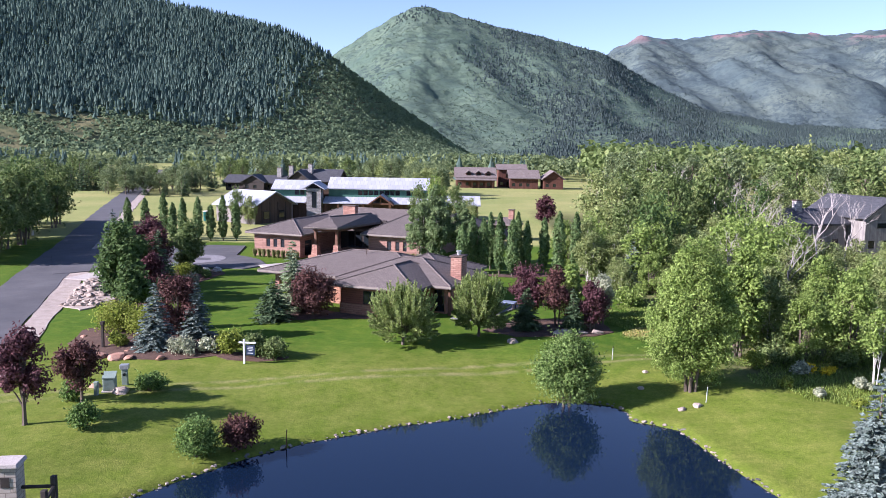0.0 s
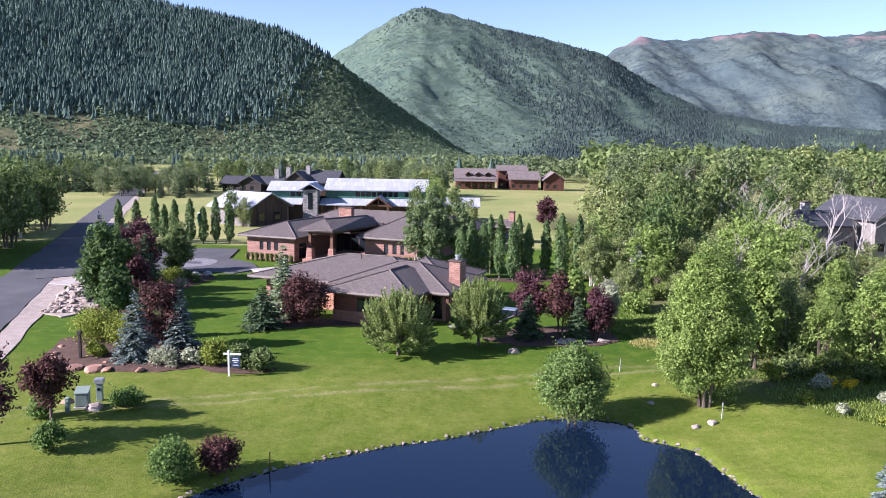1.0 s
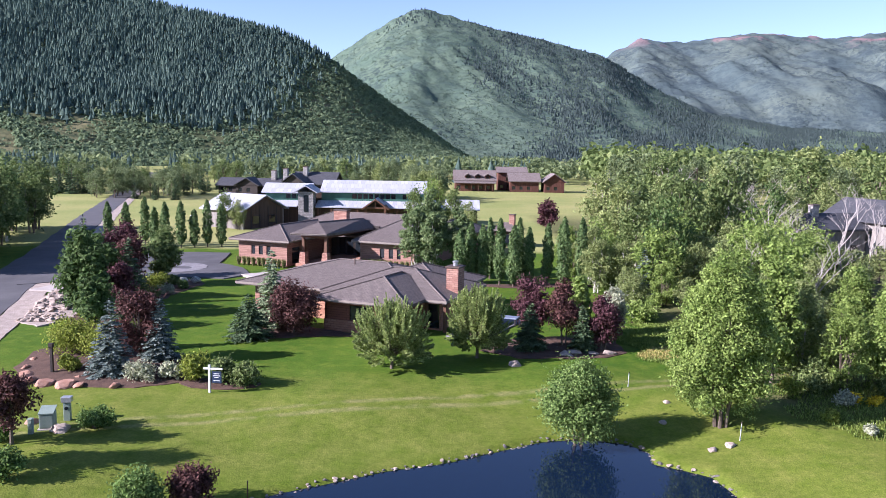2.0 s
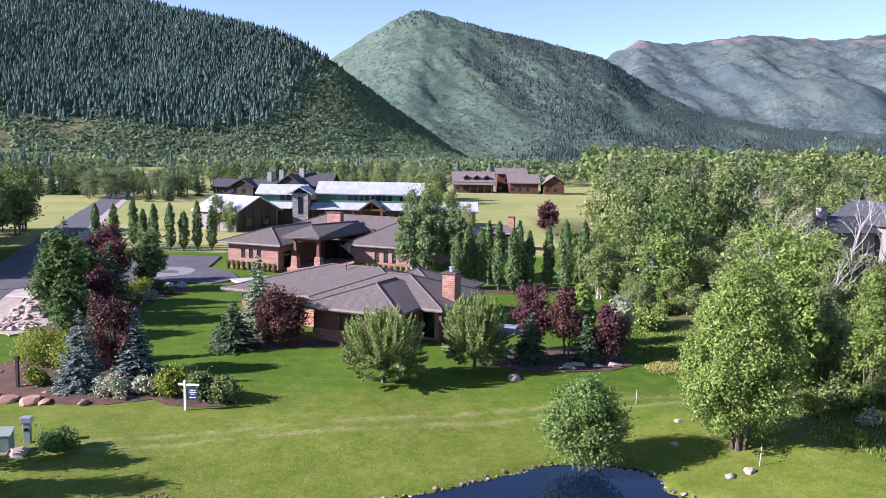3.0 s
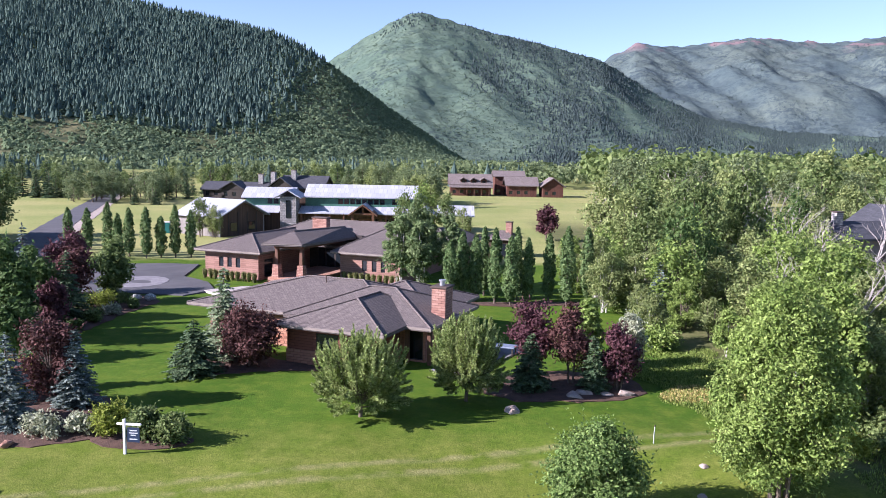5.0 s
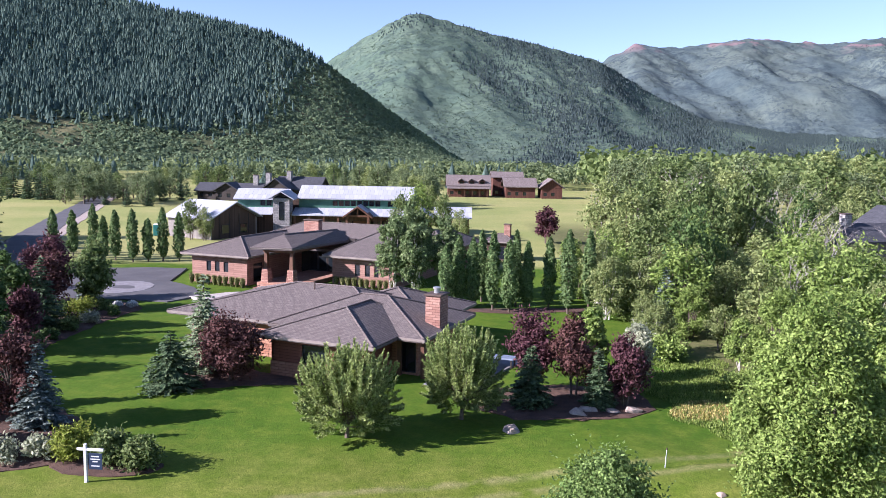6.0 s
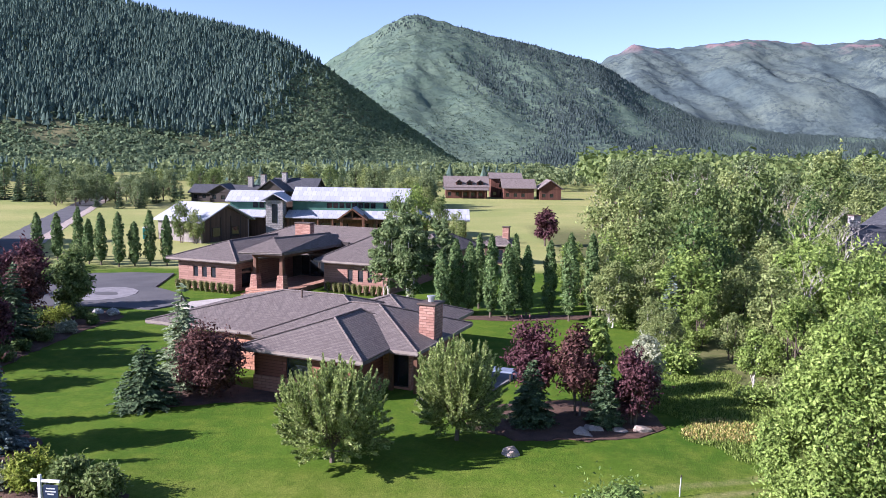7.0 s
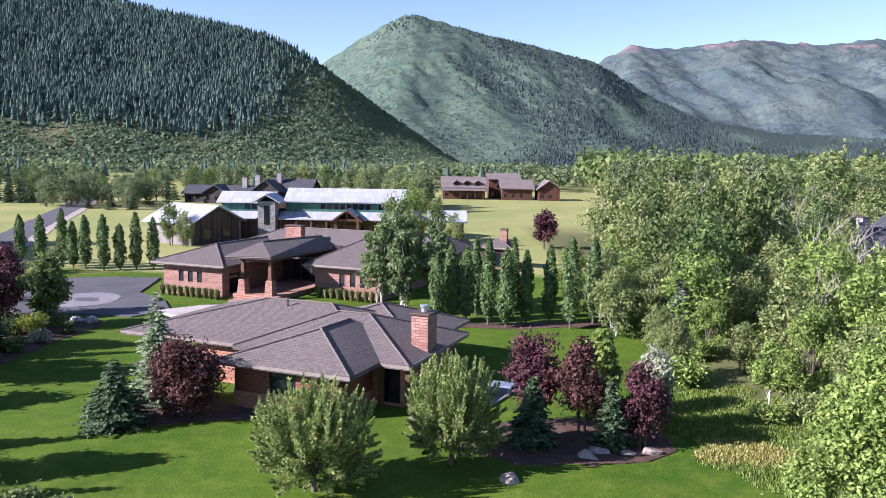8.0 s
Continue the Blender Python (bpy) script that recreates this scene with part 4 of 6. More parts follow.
bm = bmesh.new(); shed_roof(bm, -43.0, -34.0, -3.2, 1.0, 4.15, 5.2); part("roof", bm, M_PALEROOF, lodge, "pale lean-to roof")
bm = bmesh.new(); shed_roof(bm, -30.0, -5.8, -3.2, 0.8, 4.1, 5.3); part("roof", bm, M_PALEROOF, lodge, "pale lean-to roof")
wall_run(lodge, (-42.5, -1.2), (-5.8, -1.2), -0.3, 4.2, M_BROWNBOARD, [(14 + k * 2.6, 16 + k * 2.6, 0.2, 2.9) for k in range(8)], label="dark timber and glass ground floor wall")
for k in range(9):
    x = -29.4 + k * 2.9
    if not -19.4 < x < -13.4:
        part("post", box(x - 0.16, x + 0.16, -3.0, -2.68, -0.3, 3.95), M_TIMBER, lodge, "timber veranda post")
# stone stair tower
part("tower", box(-33.6, -30.3, -3.8, 0.0, -0.3, 7.4), M_GREYSTONE, lodge, "grey rubble stone tower")
part("tower_window", box(-32.4, -31.4, -3.86, -3.78, 3.0, 6.6), M_GLASS, lodge, "tall narrow tower window")
bm = bmesh.new(); gable_roof(bm, -34.6, -29.3, -4.5, 4.0, 7.3, 1.5, "y"); part("roof", bm, M_PALEROOF, lodge, "pale gabled tower roof")
# entrance gable
bm = bmesh.new(); gable_roof(bm, -19.4, -13.6, -6.0, 1.0, 4.1, 2.1, "y", 0.35); part("roof", bm, M_TIMBER, lodge, "timber-edged entrance gable")
bm = bmesh.new(); gable_roof(bm, -19.3, -13.7, -5.4, 1.1, 4.15, 2.1, "y", 0.1); part("roof", bm, M_PALEROOF, lodge)
for x in (-18.6, -14.4):
    part("post", box(x - 0.25, x + 0.25, -5.6, -5.1, -0.3, 4.0), M_TIMBER, lodge, "thick timber gable post")
part("beam", box(-18.8, -14.2, -5.55, -5.2, 4.0, 4.35), M_TIMBER, lodge)
part("king_post", box(-16.65, -16.35, -5.5, -5.25, 4.35, 5.9), M_TIMBER, lodge)
part("door", box(-17.8, -15.2, -1.35, -1.22, -0.2, 2.9), M_TIMBER, lodge, "wide timber entrance door")
# west wing with its gable, and the east carport
WING = Matrix.Translation((-39.6, -10.5, 0)) @ Matrix.Rotation(radians(-33), 4, "Z")


def wing_part(name, bm, material, label=""):
    bm.transform(WING)
    return part(name, bm, material, lodge, label)


bm = bmesh.new(); gable_roof(bm, -12.6, 0.9, -6.6, 6.6, 3.9, 3.1, "x"); wing_part("roof", bm, M_PALEROOF, "pale metal sheet roof")
for y in (-5.8, 5.5):
    wing_part("wall", box(-12.0, 0.0, y, y + 0.3, -0.3, 3.9), M_GREYWOOD, "weathered board wall")
for x in (-12.0, -0.3):
    wing_part("wall", box(x, x + 0.3, -5.5, 5.5, -0.3, 3.9), M_GREYSTONE if x < -1 else M_BROWNBOARD)
    bm = bmesh.new()
    v = [bm.verts.new(p) for p in ((x, -5.8, 3.9), (x, 5.8, 3.9), (x, 0, 6.65), (x + 0.3, -5.8, 3.9), (x + 0.3, 5.8, 3.9), (x + 0.3, 0, 6.65))]
    for f in ((2, 1, 0), (3, 4, 5), (1, 4, 3, 0), (2, 5, 4, 1), (0, 3, 5, 2)):
        bm.faces.new([v[i] for i in f])
    wing_part("gable", bm, M_BROWNBOARD, "dark board gable with battens")
for y in (-3.6, -1.2, 1.2, 3.6):
    wing_part("batten", box(0.002, 0.08, y - 0.1, y + 0.1, -0.3, 4.6), M_DARKWOOD)
for y in (-2.3, 2.3):
    w_ = wing_part("window_frame", box(0.002, 0.07, y - 0.9, y + 0.9, 0.9, 2.7), M_DARKWOOD)
    bm = box(0.072, 0.09, y - 0.8, y + 0.8, 1.0, 2.6); bm.transform(WING); part("pane", bm, M_GLASS, w_)
bm = bmesh.new(); gable_roof(bm, -8.2, -1.0, -7.0, 2.0, 4.0, 2.2, "y"); part("roof", bm, M_PALEROOF, lodge, "pale metal sheet roof")
part("wall", box(-7.4, -1.8, -6.2, -5.9, -0.3, 4.2), M_BROWNBOARD, lodge)
bm = bmesh.new(); gable_roof(bm, -1.5, 6.2, -4.5, 3.5, 4.1, 1.9, "x"); part("roof", bm, M_PALEROOF, lodge, "pale carport roof")
for x, y in ((5.4, -4.0), (5.4, 3.0), (2.0, -4.0)):
    part("post", box(x - 0.2, x + 0.2, y - 0.2, y + 0.2, -0.3, 3.95), M_TIMBER, lodge, "timber carport post")


# ---- far houses ----
def cabin(name, label, m, parts_, roofmat, wallmat):
    """A house of gabled blocks: (x0, x1, y0, y1, eave, rise, along)."""
    h = thing(name, label, "house", m)
    for x0, x1, y0, y1, e, rise, along in parts_:
        bm = bmesh.new()
        gable_roof(bm, x0 - 0.9, x1 + 0.9, y0 - 0.9, y1 + 0.9, e, rise, along, 0.35)
        part("roof", bm, roofmat, h)
        n = max(1, int((x1 - x0) / 3.2))
        ops_ = [(0.8 + k * 3.1, 2.2 + k * 3.1, 1.0, min(2.4, e - 0.4)) for k in range(n) if 2.4 + k * 3.1 < x1 - x0]
        block(h, x0, x1, y0, y1, -0.5, e, wallmat, south=ops_)
        for s in (0, 1):
            bm = bmesh.new()
            if along == "x":
                x = x0 if s == 0 else x1 - 0.3
                p = [(x, y0, e - 0.3), (x, y1, e - 0.3), (x, (y0 + y1) / 2, e + rise - 0.45)]
                q = [(v[0] + 0.3, *v[1:]) for v in p]
            else:
                y = y0 if s == 0 else y1 - 0.3
                p = [(x0, y, e - 0.3), (x1, y, e - 0.3), ((x0 + x1) / 2, y, e + rise - 0.45)]
                q = [(v[0], v[1] + 0.3, v[2]) for v in p]
            v = [bm.verts.new(c) for c in p + q]
            for f in ((0, 1, 2), (5, 4, 3), (0, 3, 4, 1), (1, 4, 5, 2), (2, 5, 3, 0)):
                bm.faces.new([v[i] for i in f])
            bmesh.ops.recalc_face_normals(bm, faces=bm.faces[:])
            part("gable", bm, wallmat, h)
    return h


fh = cabin("farmhouse", "rust-red two storey farmhouse with brown roofs and dormers", pose(2, 345, 0.0, 0, 0, 2),
           [(0, 16.5, 2, 12, 4.6, 4.2, "x"), (19, 31, 12, 20, 8.0, 2.2, "x"), (23, 35, 0, 10, 4.6, 3.4, "x"), (37.2, 45.5, -2, 8, 4.4, 3.6, "y")], M_BROWNROOF, M_REDBOARD)
for k in range(3):
    x = 5.2 + k * 4.2
    bm = bmesh.new(); gable_roof(bm, x - 1.5, x + 1.5, 1.6, 7, 6.4, 1.1, "y"); part("dormer_roof", bm, M_BROWNROOF, fh)
    d = part("dormer", box(x - 1.1, x + 1.1, 2.2, 6, 4.4, 6.4), M_REDBOARD, fh)
    part("pane", box(x - 0.7, x + 0.7, 2.12, 2.19, 5.2, 6.2), M_GLASS, d)
for k in range(6):
    part("post", box(0.4 + k * 3.0, 0.7 + k * 3.0, -0.8, -0.5, -0.5, 3.6), M_TIMBER, fh)
bm = bmesh.new(); shed_roof(bm, -0.5, 17.0, -1.2, 2.0, 3.6, 4.4); part("porch_roof", bm, M_BROWNROOF, fh)

cabin("dark_lodge", "dark timber lodge with slate roofs and stone chimneys", pose(-57, 296, 0.0, 0, 0, -8),
      [(0, 15, 0, 12, 4.2, 4.2, "x"), (-2, 6, -5, 3, 4.5, 3.6, "y"), (-28, -6, 0, 9, 3.2, 2.6, "x"), (-20, -12, -3, 4, 3.4, 2.8, "y")], M_DARKROOF, M_DARKWOOD)
dl = bpy.data.objects["dark_lodge"]
for x, z in ((-4.5, 9.4), (3.0, 10.2), (-9, 8.6)):
    chimney(dl, x, x + 1.6, 3, 4.6, 3, z, M_GREYSTONE, False)
nb = cabin("barn_house", "modern barn house with vertical pale boards and slate roof", pose(68, 140, -0.5, 0, 0, 16),
           [(4.5, 13.5, 0, 14, 6.6, 3.4, "y"), (-9, 4, 4, 12, 5.2, 2.4, "x")], M_DARKROOF, M_GREYWOOD)
part("pane", box(7.0, 11.0, -0.06, -0.01, 4.6, 5.5), M_GLASS, nb, "long dark strip window")
chimney(nb, -4.5, -3.2, 7, 8.2, 5, 9.0, M_GREYSTONE, False)

loo = thing("portable_toilet", "teal plastic portable toilet by the building site", "toilet", pose(-55.0, 178, 0, 0, 0, 10))
part("body", box(-0.6, 0.6, -0.6, 0.6, 0.0, 2.1, 0.03), M_TEAL, loo)
part("roof", box(-0.65, 0.65, -0.65, 0.65, 2.102, 2.3, 0.06, 0.1), M_WHITE, loo)
part("door", box(-0.42, 0.42, -0.64, -0.602, 0.1, 1.95, 0.01), M_TEAL, loo)


# ---- plants ----
def blobs_in(rng, n, w, zc, hz, power=0.5, low=-1.0):
    """Centres of leaf masses, spread through an egg of width w about height zc."""
    p = rng.normal(size=(n, 3))
    p /= np.linalg.norm(p, axis=1)[:, None]
    p *= rng.uniform(0.25, 1, (n, 1)) ** power
    p[:, 2] = np.maximum(p[:, 2], low)
    return np.column_stack([p[:, 0] * w / 2, p[:, 1] * w / 2, zc + p[:, 2] * hz])


def leaf_mass(rng, centres, radius, per, size, aspect=1.7, flat=0.85, spread_=0.7, up=0.25, shell=0.45):
    out = []
    for c, r in zip(centres, np.broadcast_to(radius, len(centres))):
        d = rng.normal(size=(per, 3))
        d /= np.linalg.norm(d, axis=1)[:, None]
        q = c + d * r * (rng.uniform(0.05, 1, (per, 1)) ** shell) * np.array([1, 1, flat])
        d[:, 2] += up
        out.append(plates(q, d, size, rng, aspect, spread_))
    return np.concatenate(out)


def spray_mass(rng, centres, radius, shoots, leaves, size, heart, aspect=2.0, up=0.55, loose=0.75):
    """Leafy shoots that grow outward and upward from the limb ends."""
    n = len(centres) * shoots
    c = np.repeat(centres, shoots, 0)
    r = np.repeat(np.broadcast_to(radius, len(centres)), shoots)[:, None]
    out = c - heart
    out /= np.linalg.norm(out, axis=1)[:, None] + 1e-6
    d = out * 0.8 + rng.normal(size=(n, 3)) * loose
    d[:, 2] += up
    d /= np.linalg.norm(d, axis=1)[:, None]
    ln = r * rng.uniform(0.9, 1.9, (n, 1))
    start = c - out * r * 0.45 + rng.normal(size=(n, 3)) * r * 0.28
    s = np.tile((np.arange(leaves) + 0.5) / leaves, n)[:, None]
    D, L, P = np.repeat(d, leaves, 0), np.repeat(ln, leaves, 0), np.repeat(start, leaves, 0)
    q = P + D * L * s + rng.normal(size=(n * leaves, 3)) * np.repeat(r, leaves, 0) * 0.16 * (1.15 - s)
    q[:, 2] -= (L * s * s * 0.12)[:, 0]
    along = D * 0.7 + rng.normal(size=(len(q), 3)) * 0.6
    along /= np.linalg.norm(along, axis=1)[:, None] + 1e-9
    side = np.cross(along, rng.normal(size=(len(q), 3)))
    side /= np.linalg.norm(side, axis=1)[:, None] + 1e-9
    z = size * rng.uniform(0.65, 1.3, (len(q), 1))
    return np.stack([q - along * z * aspect * 0.5, q + side * z * 0.4, q + along * z * aspect * 0.5, q - side * z * 0.4], 1)


def clump_mass(rng, centres, radius, per, size, aspect=1.7, up=0.35, spread_=0.42):
    """Leaves that lie like shingles over the outside of each leaf mass, so that it has a lit and a shaded side."""
    n = len(centres) * per
    d = rng.normal(size=(n, 3))
    d[:, 2] += 0.25
    d /= np.linalg.norm(d, axis=1)[:, None]
    r = np.repeat(np.broadcast_to(radius, len(centres)), per)[:, None]
    q = np.repeat(centres, per, 0) + d * r * rng.uniform(0.35, 1.08, (n, 1)) ** 0.5 * np.array([1, 1, 0.85])
    d[:, 2] += up
    return plates(q, d, size, rng, aspect, spread_)


def shoot_willow(name, label, x, y, h, w, leaf, seed, shoots=150, per=120, size=0.15, group=""):
    """A coppiced willow: a short trunk and many long leafy shoots that fan out and end in upright points."""
    rng = np.random.RandomState(seed)
    t = thing(name, label, "tree", pose(x, y, gz(x, y)), group)
    bm = tube([(0, 0, -0.2), (0.03, 0, 0.1 * h), (0, 0.04, 0.24 * h)], [0.15, 0.11, 0.09], 8)
    out = []
    for k in range(shoots):
        a = rng.uniform(0, math.tau)
        rho = rng.uniform(0.0, 1.0) ** 0.55
        low = rng.uniform() < 0.36
        zt = h * (rng.uniform(0.13, 0.5) if low else (0.66 + 0.34 * (1 - rho ** 2) * rng.uniform(0.55, 1.0) + rng.uniform(-0.08, 0.05)))
        rt = w / 2 * (0.78 + 0.22 * rng.uniform() if low else rho * 0.92) * (1 + 0.1 * math.sin(3 * a + seed))
        tip = np.array([rt * math.cos(a), rt * math.sin(a), zt])
        root = np.array([0, 0, h * rng.uniform(0.1, 0.24)])
        knee = np.array([tip[0] * 0.85, tip[1] * 0.85, root[2] + (zt - root[2]) * (0.5 if not low else 0.75)])
        if k % 5 == 0:
            n0 = len(bm.verts)
            add_tube(bm, [tuple(root), tuple(root * 0.25 + knee * 0.75 - np.array([0, 0, 0.1])), tuple(knee * 0.3 + tip * 0.7)], [0.05, 0.03, 0.012], 4)
            bm.verts.ensure_lookup_table()
            bm.faces.new((bm.verts[16], bm.verts[n0], bm.verts[n0 + 1]))
        s = rng.uniform(0.3, 1.0, per)[:, None]
        p = root * (1 - s) ** 2 + knee * 2 * s * (1 - s) + tip * s * s
        tan = (knee - root) * (1 - s) + (tip - knee) * s
        tan /= np.linalg.norm(tan, axis=1)[:, None] + 1e-9
        off = rng.normal(size=(per, 3))
        off -= tan * np.sum(off * tan, 1)[:, None]
        off /= np.linalg.norm(off, axis=1)[:, None] + 1e-9
        p = p + off * (0.055 * w * (1.08 - s)) * rng.uniform(0.3, 1.1, (per, 1))
        along = tan * 0.8 + off * 0.55 + rng.normal(size=(per, 3)) * 0.25
        along /= np.linalg.norm(along, axis=1)[:, None]
        side = np.cross(along, off + rng.normal(size=(per, 3)) * 0.4)
        side /= np.linalg.norm(side, axis=1)[:, None] + 1e-9
        z = size * rng.uniform(0.7, 1.3, (per, 1))
        out.append(np.stack([p - along * z * 0.9, p + side * z * 0.36, p + along * z * 1.2, p - side * z * 0.36], 1))
    part("trunk", bm, M_BARK, t)
    mpart("crown", quads_mesh("crown", np.concatenate(out), leaf), t)
    return t


def tree(name, label, x, y, h, w, leaf, bark=None, seed=1, clear=0.18, blobs=26, per=150, size=0.26, stems=1, rblob=None, aspect=1.7, egg=0.5, z=None, category="tree", group="", trunk_r=None, dense=1.0, vase=False, up=0.55):
    """A broadleaf tree: trunk or several stems, limbs, and a crown of separate leaf masses."""
    rng = np.random.RandomState(seed)
    t = thing(name, label, category, pose(x, y, gz(x, y) if z is None else z), group)
    zb = h * clear
    zc, hz = (h + zb) / 2 + 0.02 * h, (h - zb) / 2
    r = (rblob or 0.2) * min(w, h)
    c = blobs_in(rng, blobs, w - 1.3 * r, zc, hz - 0.6 * r, egg)
    # crowns narrow towards the top
    f = 1 - 0.4 * np.clip((c[:, 2] - zc) / hz, 0, 1)
    c[:, 2] += rng.normal(size=len(c)) * 0.05 * h * (c[:, 2] > zc)
    c[:, 0] *= f
    c[:, 1] *= f
    if vase:
        g = 0.5 + 0.75 * np.clip((c[:, 2] - zb) / (h - zb), 0, 0.75)
        c[:, 0] *= g
        c[:, 1] *= g
    if clear <= 0.001:
        # leafy down to the ground
        g = 1 / np.sqrt(np.clip(1 - 0.8 * (np.clip(zc - c[:, 2], 0, hz) / hz) ** 2, 0.3, 1))
        c[:, 0] *= g
        c[:, 1] *= g
    tr = trunk_r or 0.018 * h + 0.03
    order = rng.permutation(len(c))[:min(14, blobs)]
    for k in range(stems):
        a = k * math.tau / max(stems, 1) + seed
        o = 0.0 if stems == 1 else 0.05 * w
        top = Vector((o * 3.2 * math.cos(a), o * 3.2 * math.sin(a), h * 0.78))
        foot = Vector((o * math.cos(a), o * math.sin(a), -0.25))
        rr_ = tr / (stems ** 0.45)
        bm = tube([foot, foot.lerp(top, 0.12), foot.lerp(top, 0.5), top], [rr_ * 1.5, rr_, rr_ * 0.7, rr_ * 0.2], 6)
        for i in order[k::stems]:
            e = Vector(c[i])
            s_ = foot.lerp(top, min(0.75, max(0.12, 0.7 * e.z / h)) * rng.uniform(0.7, 1.0))
            n0 = len(bm.verts)
            add_tube(bm, [s_, s_.lerp(e, 0.5) + Vector((0, 0, 0.1 * (e - s_).length)), e], [rr_ * 0.45, rr_ * 0.3, rr_ * 0.1], 4)
            bm.verts.ensure_lookup_table()
            bm.faces.new((bm.verts[12], bm.verts[n0], bm.verts[n0 + 1]))
        part("trunk" if stems == 1 else "stem", bm, bark or M_BARK, t)
    rad = r * rng.uniform(0.7, 1.25, len(c))
    leaves = 8
    q = np.concatenate([clump_mass(rng, c, rad * 1.05, max(8, int(per * dense * 0.62)), size * 1.15, min(aspect, 1.7)),
                        spray_mass(rng, c, rad, max(2, int(per * dense * 0.45 / leaves)), leaves, size, np.array([0, 0, zb + 0.35 * (h - zb)]), aspect, up)])
    q[:, :, 2] = np.maximum(q[:, :, 2], 0.03)
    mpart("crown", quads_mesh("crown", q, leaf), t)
    return t


def conifer(name, label, x, y, h, w, leaf, seed=1, levels=24, per=11, size=0.34, z=None, group="", skirt=0.06, airy=1.0):
    """A conifer with whorls of drooping boughs, each a row of needle sprays."""
    rng = np.random.RandomState(seed)
    t = thing(name, label, "conifer", pose(x, y, gz(x, y) if z is None else z), group)
    part("trunk", tube([(0, 0, -0.2), (0, 0, h * 0.5), (0, 0, h * 0.97)], [0.02 * h + 0.02, 0.012 * h + 0.01, 0.012], 7), M_BARK, t)
    out = []
    for i in range(levels):
        f = i / (levels - 1)
        zl = h * (skirt + (0.96 - skirt) * f)
        reach = w / 2 * (1 - f) ** 0.85 + 0.06
        nb = max(5, int(per * 1.5 * (1 - f) + 4))
        for k in range(nb):
            a = rng.uniform(0, math.tau)
            rl = reach * rng.uniform(0.72, 1.12)
            m = max(2, int(rl / (size * 0.42)))
            s = np.linspace(0.18, 1, m)
            d = np.array([math.cos(a), math.sin(a), 0])
            droop = -0.28 * rl * s ** 1.5 + 0.10 * rl * s ** 3
            c = np.outer(s * rl, d) + np.column_stack([np.zeros(m), np.zeros(m), zl + droop])
            side = np.array([-d[1], d[0], 0])
            for sg in (-1, 1):
                along = d * 0.65 + side * sg * 0.75 + np.array([0, 0, -0.15])
                along = along / np.linalg.norm(along)
                ln = size * (1.15 - 0.45 * s)[:, None] * rng.uniform(0.8, 1.2, (m, 1)) * airy
                nrm = np.cross(along, side * sg + rng.normal(size=(m, 3)) * 0.35)
                wv = np.cross(nrm, along)
                wv /= np.linalg.norm(wv, axis=1)[:, None] + 1e-9
                p1 = c + along * ln
                mid = c + along * ln * 0.45
                out.append(np.stack([c, mid + wv * ln * 0.3, p1, mid - wv * ln * 0.3], 1))
    top = np.array([[0, 0, h * 0.93]]) + rng.normal(size=(10, 3)) * np.array([0.05, 0.05, 0.04 * h])
    out.append(plates(top, np.tile([0, 0, 1.0], (10, 1)), size * 0.6, rng, 1.8))
    mpart("crown", quads_mesh("crown", np.concatenate(out), leaf), t)
    return t


def shrub(name, label, x, y, h, w, leaf, seed=1, blobs=14, per=110, size=0.16, z=None, group="", aspect=1.6, category="shrub"):
    rng = np.random.RandomState(seed)
    t = thing(name, label, category, pose(x, y, gz(x, y) if z is None else z), group)
    r = 0.27 * min(w, 1.3 * h)
    c = blobs_in(rng, blobs, w - 1.4 * r, h * 0.45, h * 0.52 - 0.7 * r, 0.5)
    c[:, 2] = np.maximum(c[:, 2], r * 0.55)
    bm = bmesh.new()
    for k in range(5):
        e = c[k % len(c)]
        add_tube(bm, [(0.05 * math.cos(k), 0.05 * math.sin(k), -0.15), (e[0] * 0.5, e[1] * 0.5, e[2] * 0.5), tuple(e)], [0.035, 0.025, 0.01], 5)
    part("stem", bm, M_BARK, t)
    q = np.concatenate([leaf_mass(rng, c, r * rng.uniform(0.75, 1.1, len(c)), per // 2, size, aspect),
                        spray_mass(rng, c, r * 0.8, max(2, per // 14), 6, size * 0.9, np.array([0, 0, 0.2 * h]), aspect)])
    q[:, :, 2] = np.maximum(q[:, :, 2], 0.0)
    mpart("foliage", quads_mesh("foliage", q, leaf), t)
    return t


def column_tree(name, label, x, y, h, w, leaf, seed=1, n=1500, size=0.26, group="", z=None):
    """A columnar poplar: short clean trunk, leaves held close and upright."""
    rng = np.random.RandomState(seed)
    t = thing(name, label, "tree", pose(x, y, gz(x, y) if z is None else z), group)
    part("trunk", tube([(0, 0, -0.2), (0, 0, h * 0.4), (0, 0, h * 0.95)], [0.012 * h + 0.03, 0.06, 0.015], 7), M_BARK, t)
    f = rng.uniform(0, 1, n)
    a = rng.uniform(0, math.tau, n)
    lobes = 1 + 0.22 * np.sin(a * 3 + f * 9 + seed) + 0.12 * np.sin(f * 31 + seed * 2 + a)
    r = w / 2 * np.minimum(1, 0.35 + f * 5) * (1 - f ** 4.5) ** 0.8 * lobes * rng.uniform(0.35, 1.05, n) ** 0.5
    c = np.column_stack([r * np.cos(a), r * np.sin(a), h * (0.09 + 0.9 * f)])
    d = np.column_stack([np.cos(a), np.sin(a), np.full(n, 0.15)])
    q = plates(c, d, size, rng, 1.8, 0.5)
    mpart("crown", quads_mesh("crown", q, leaf), t)
    return t


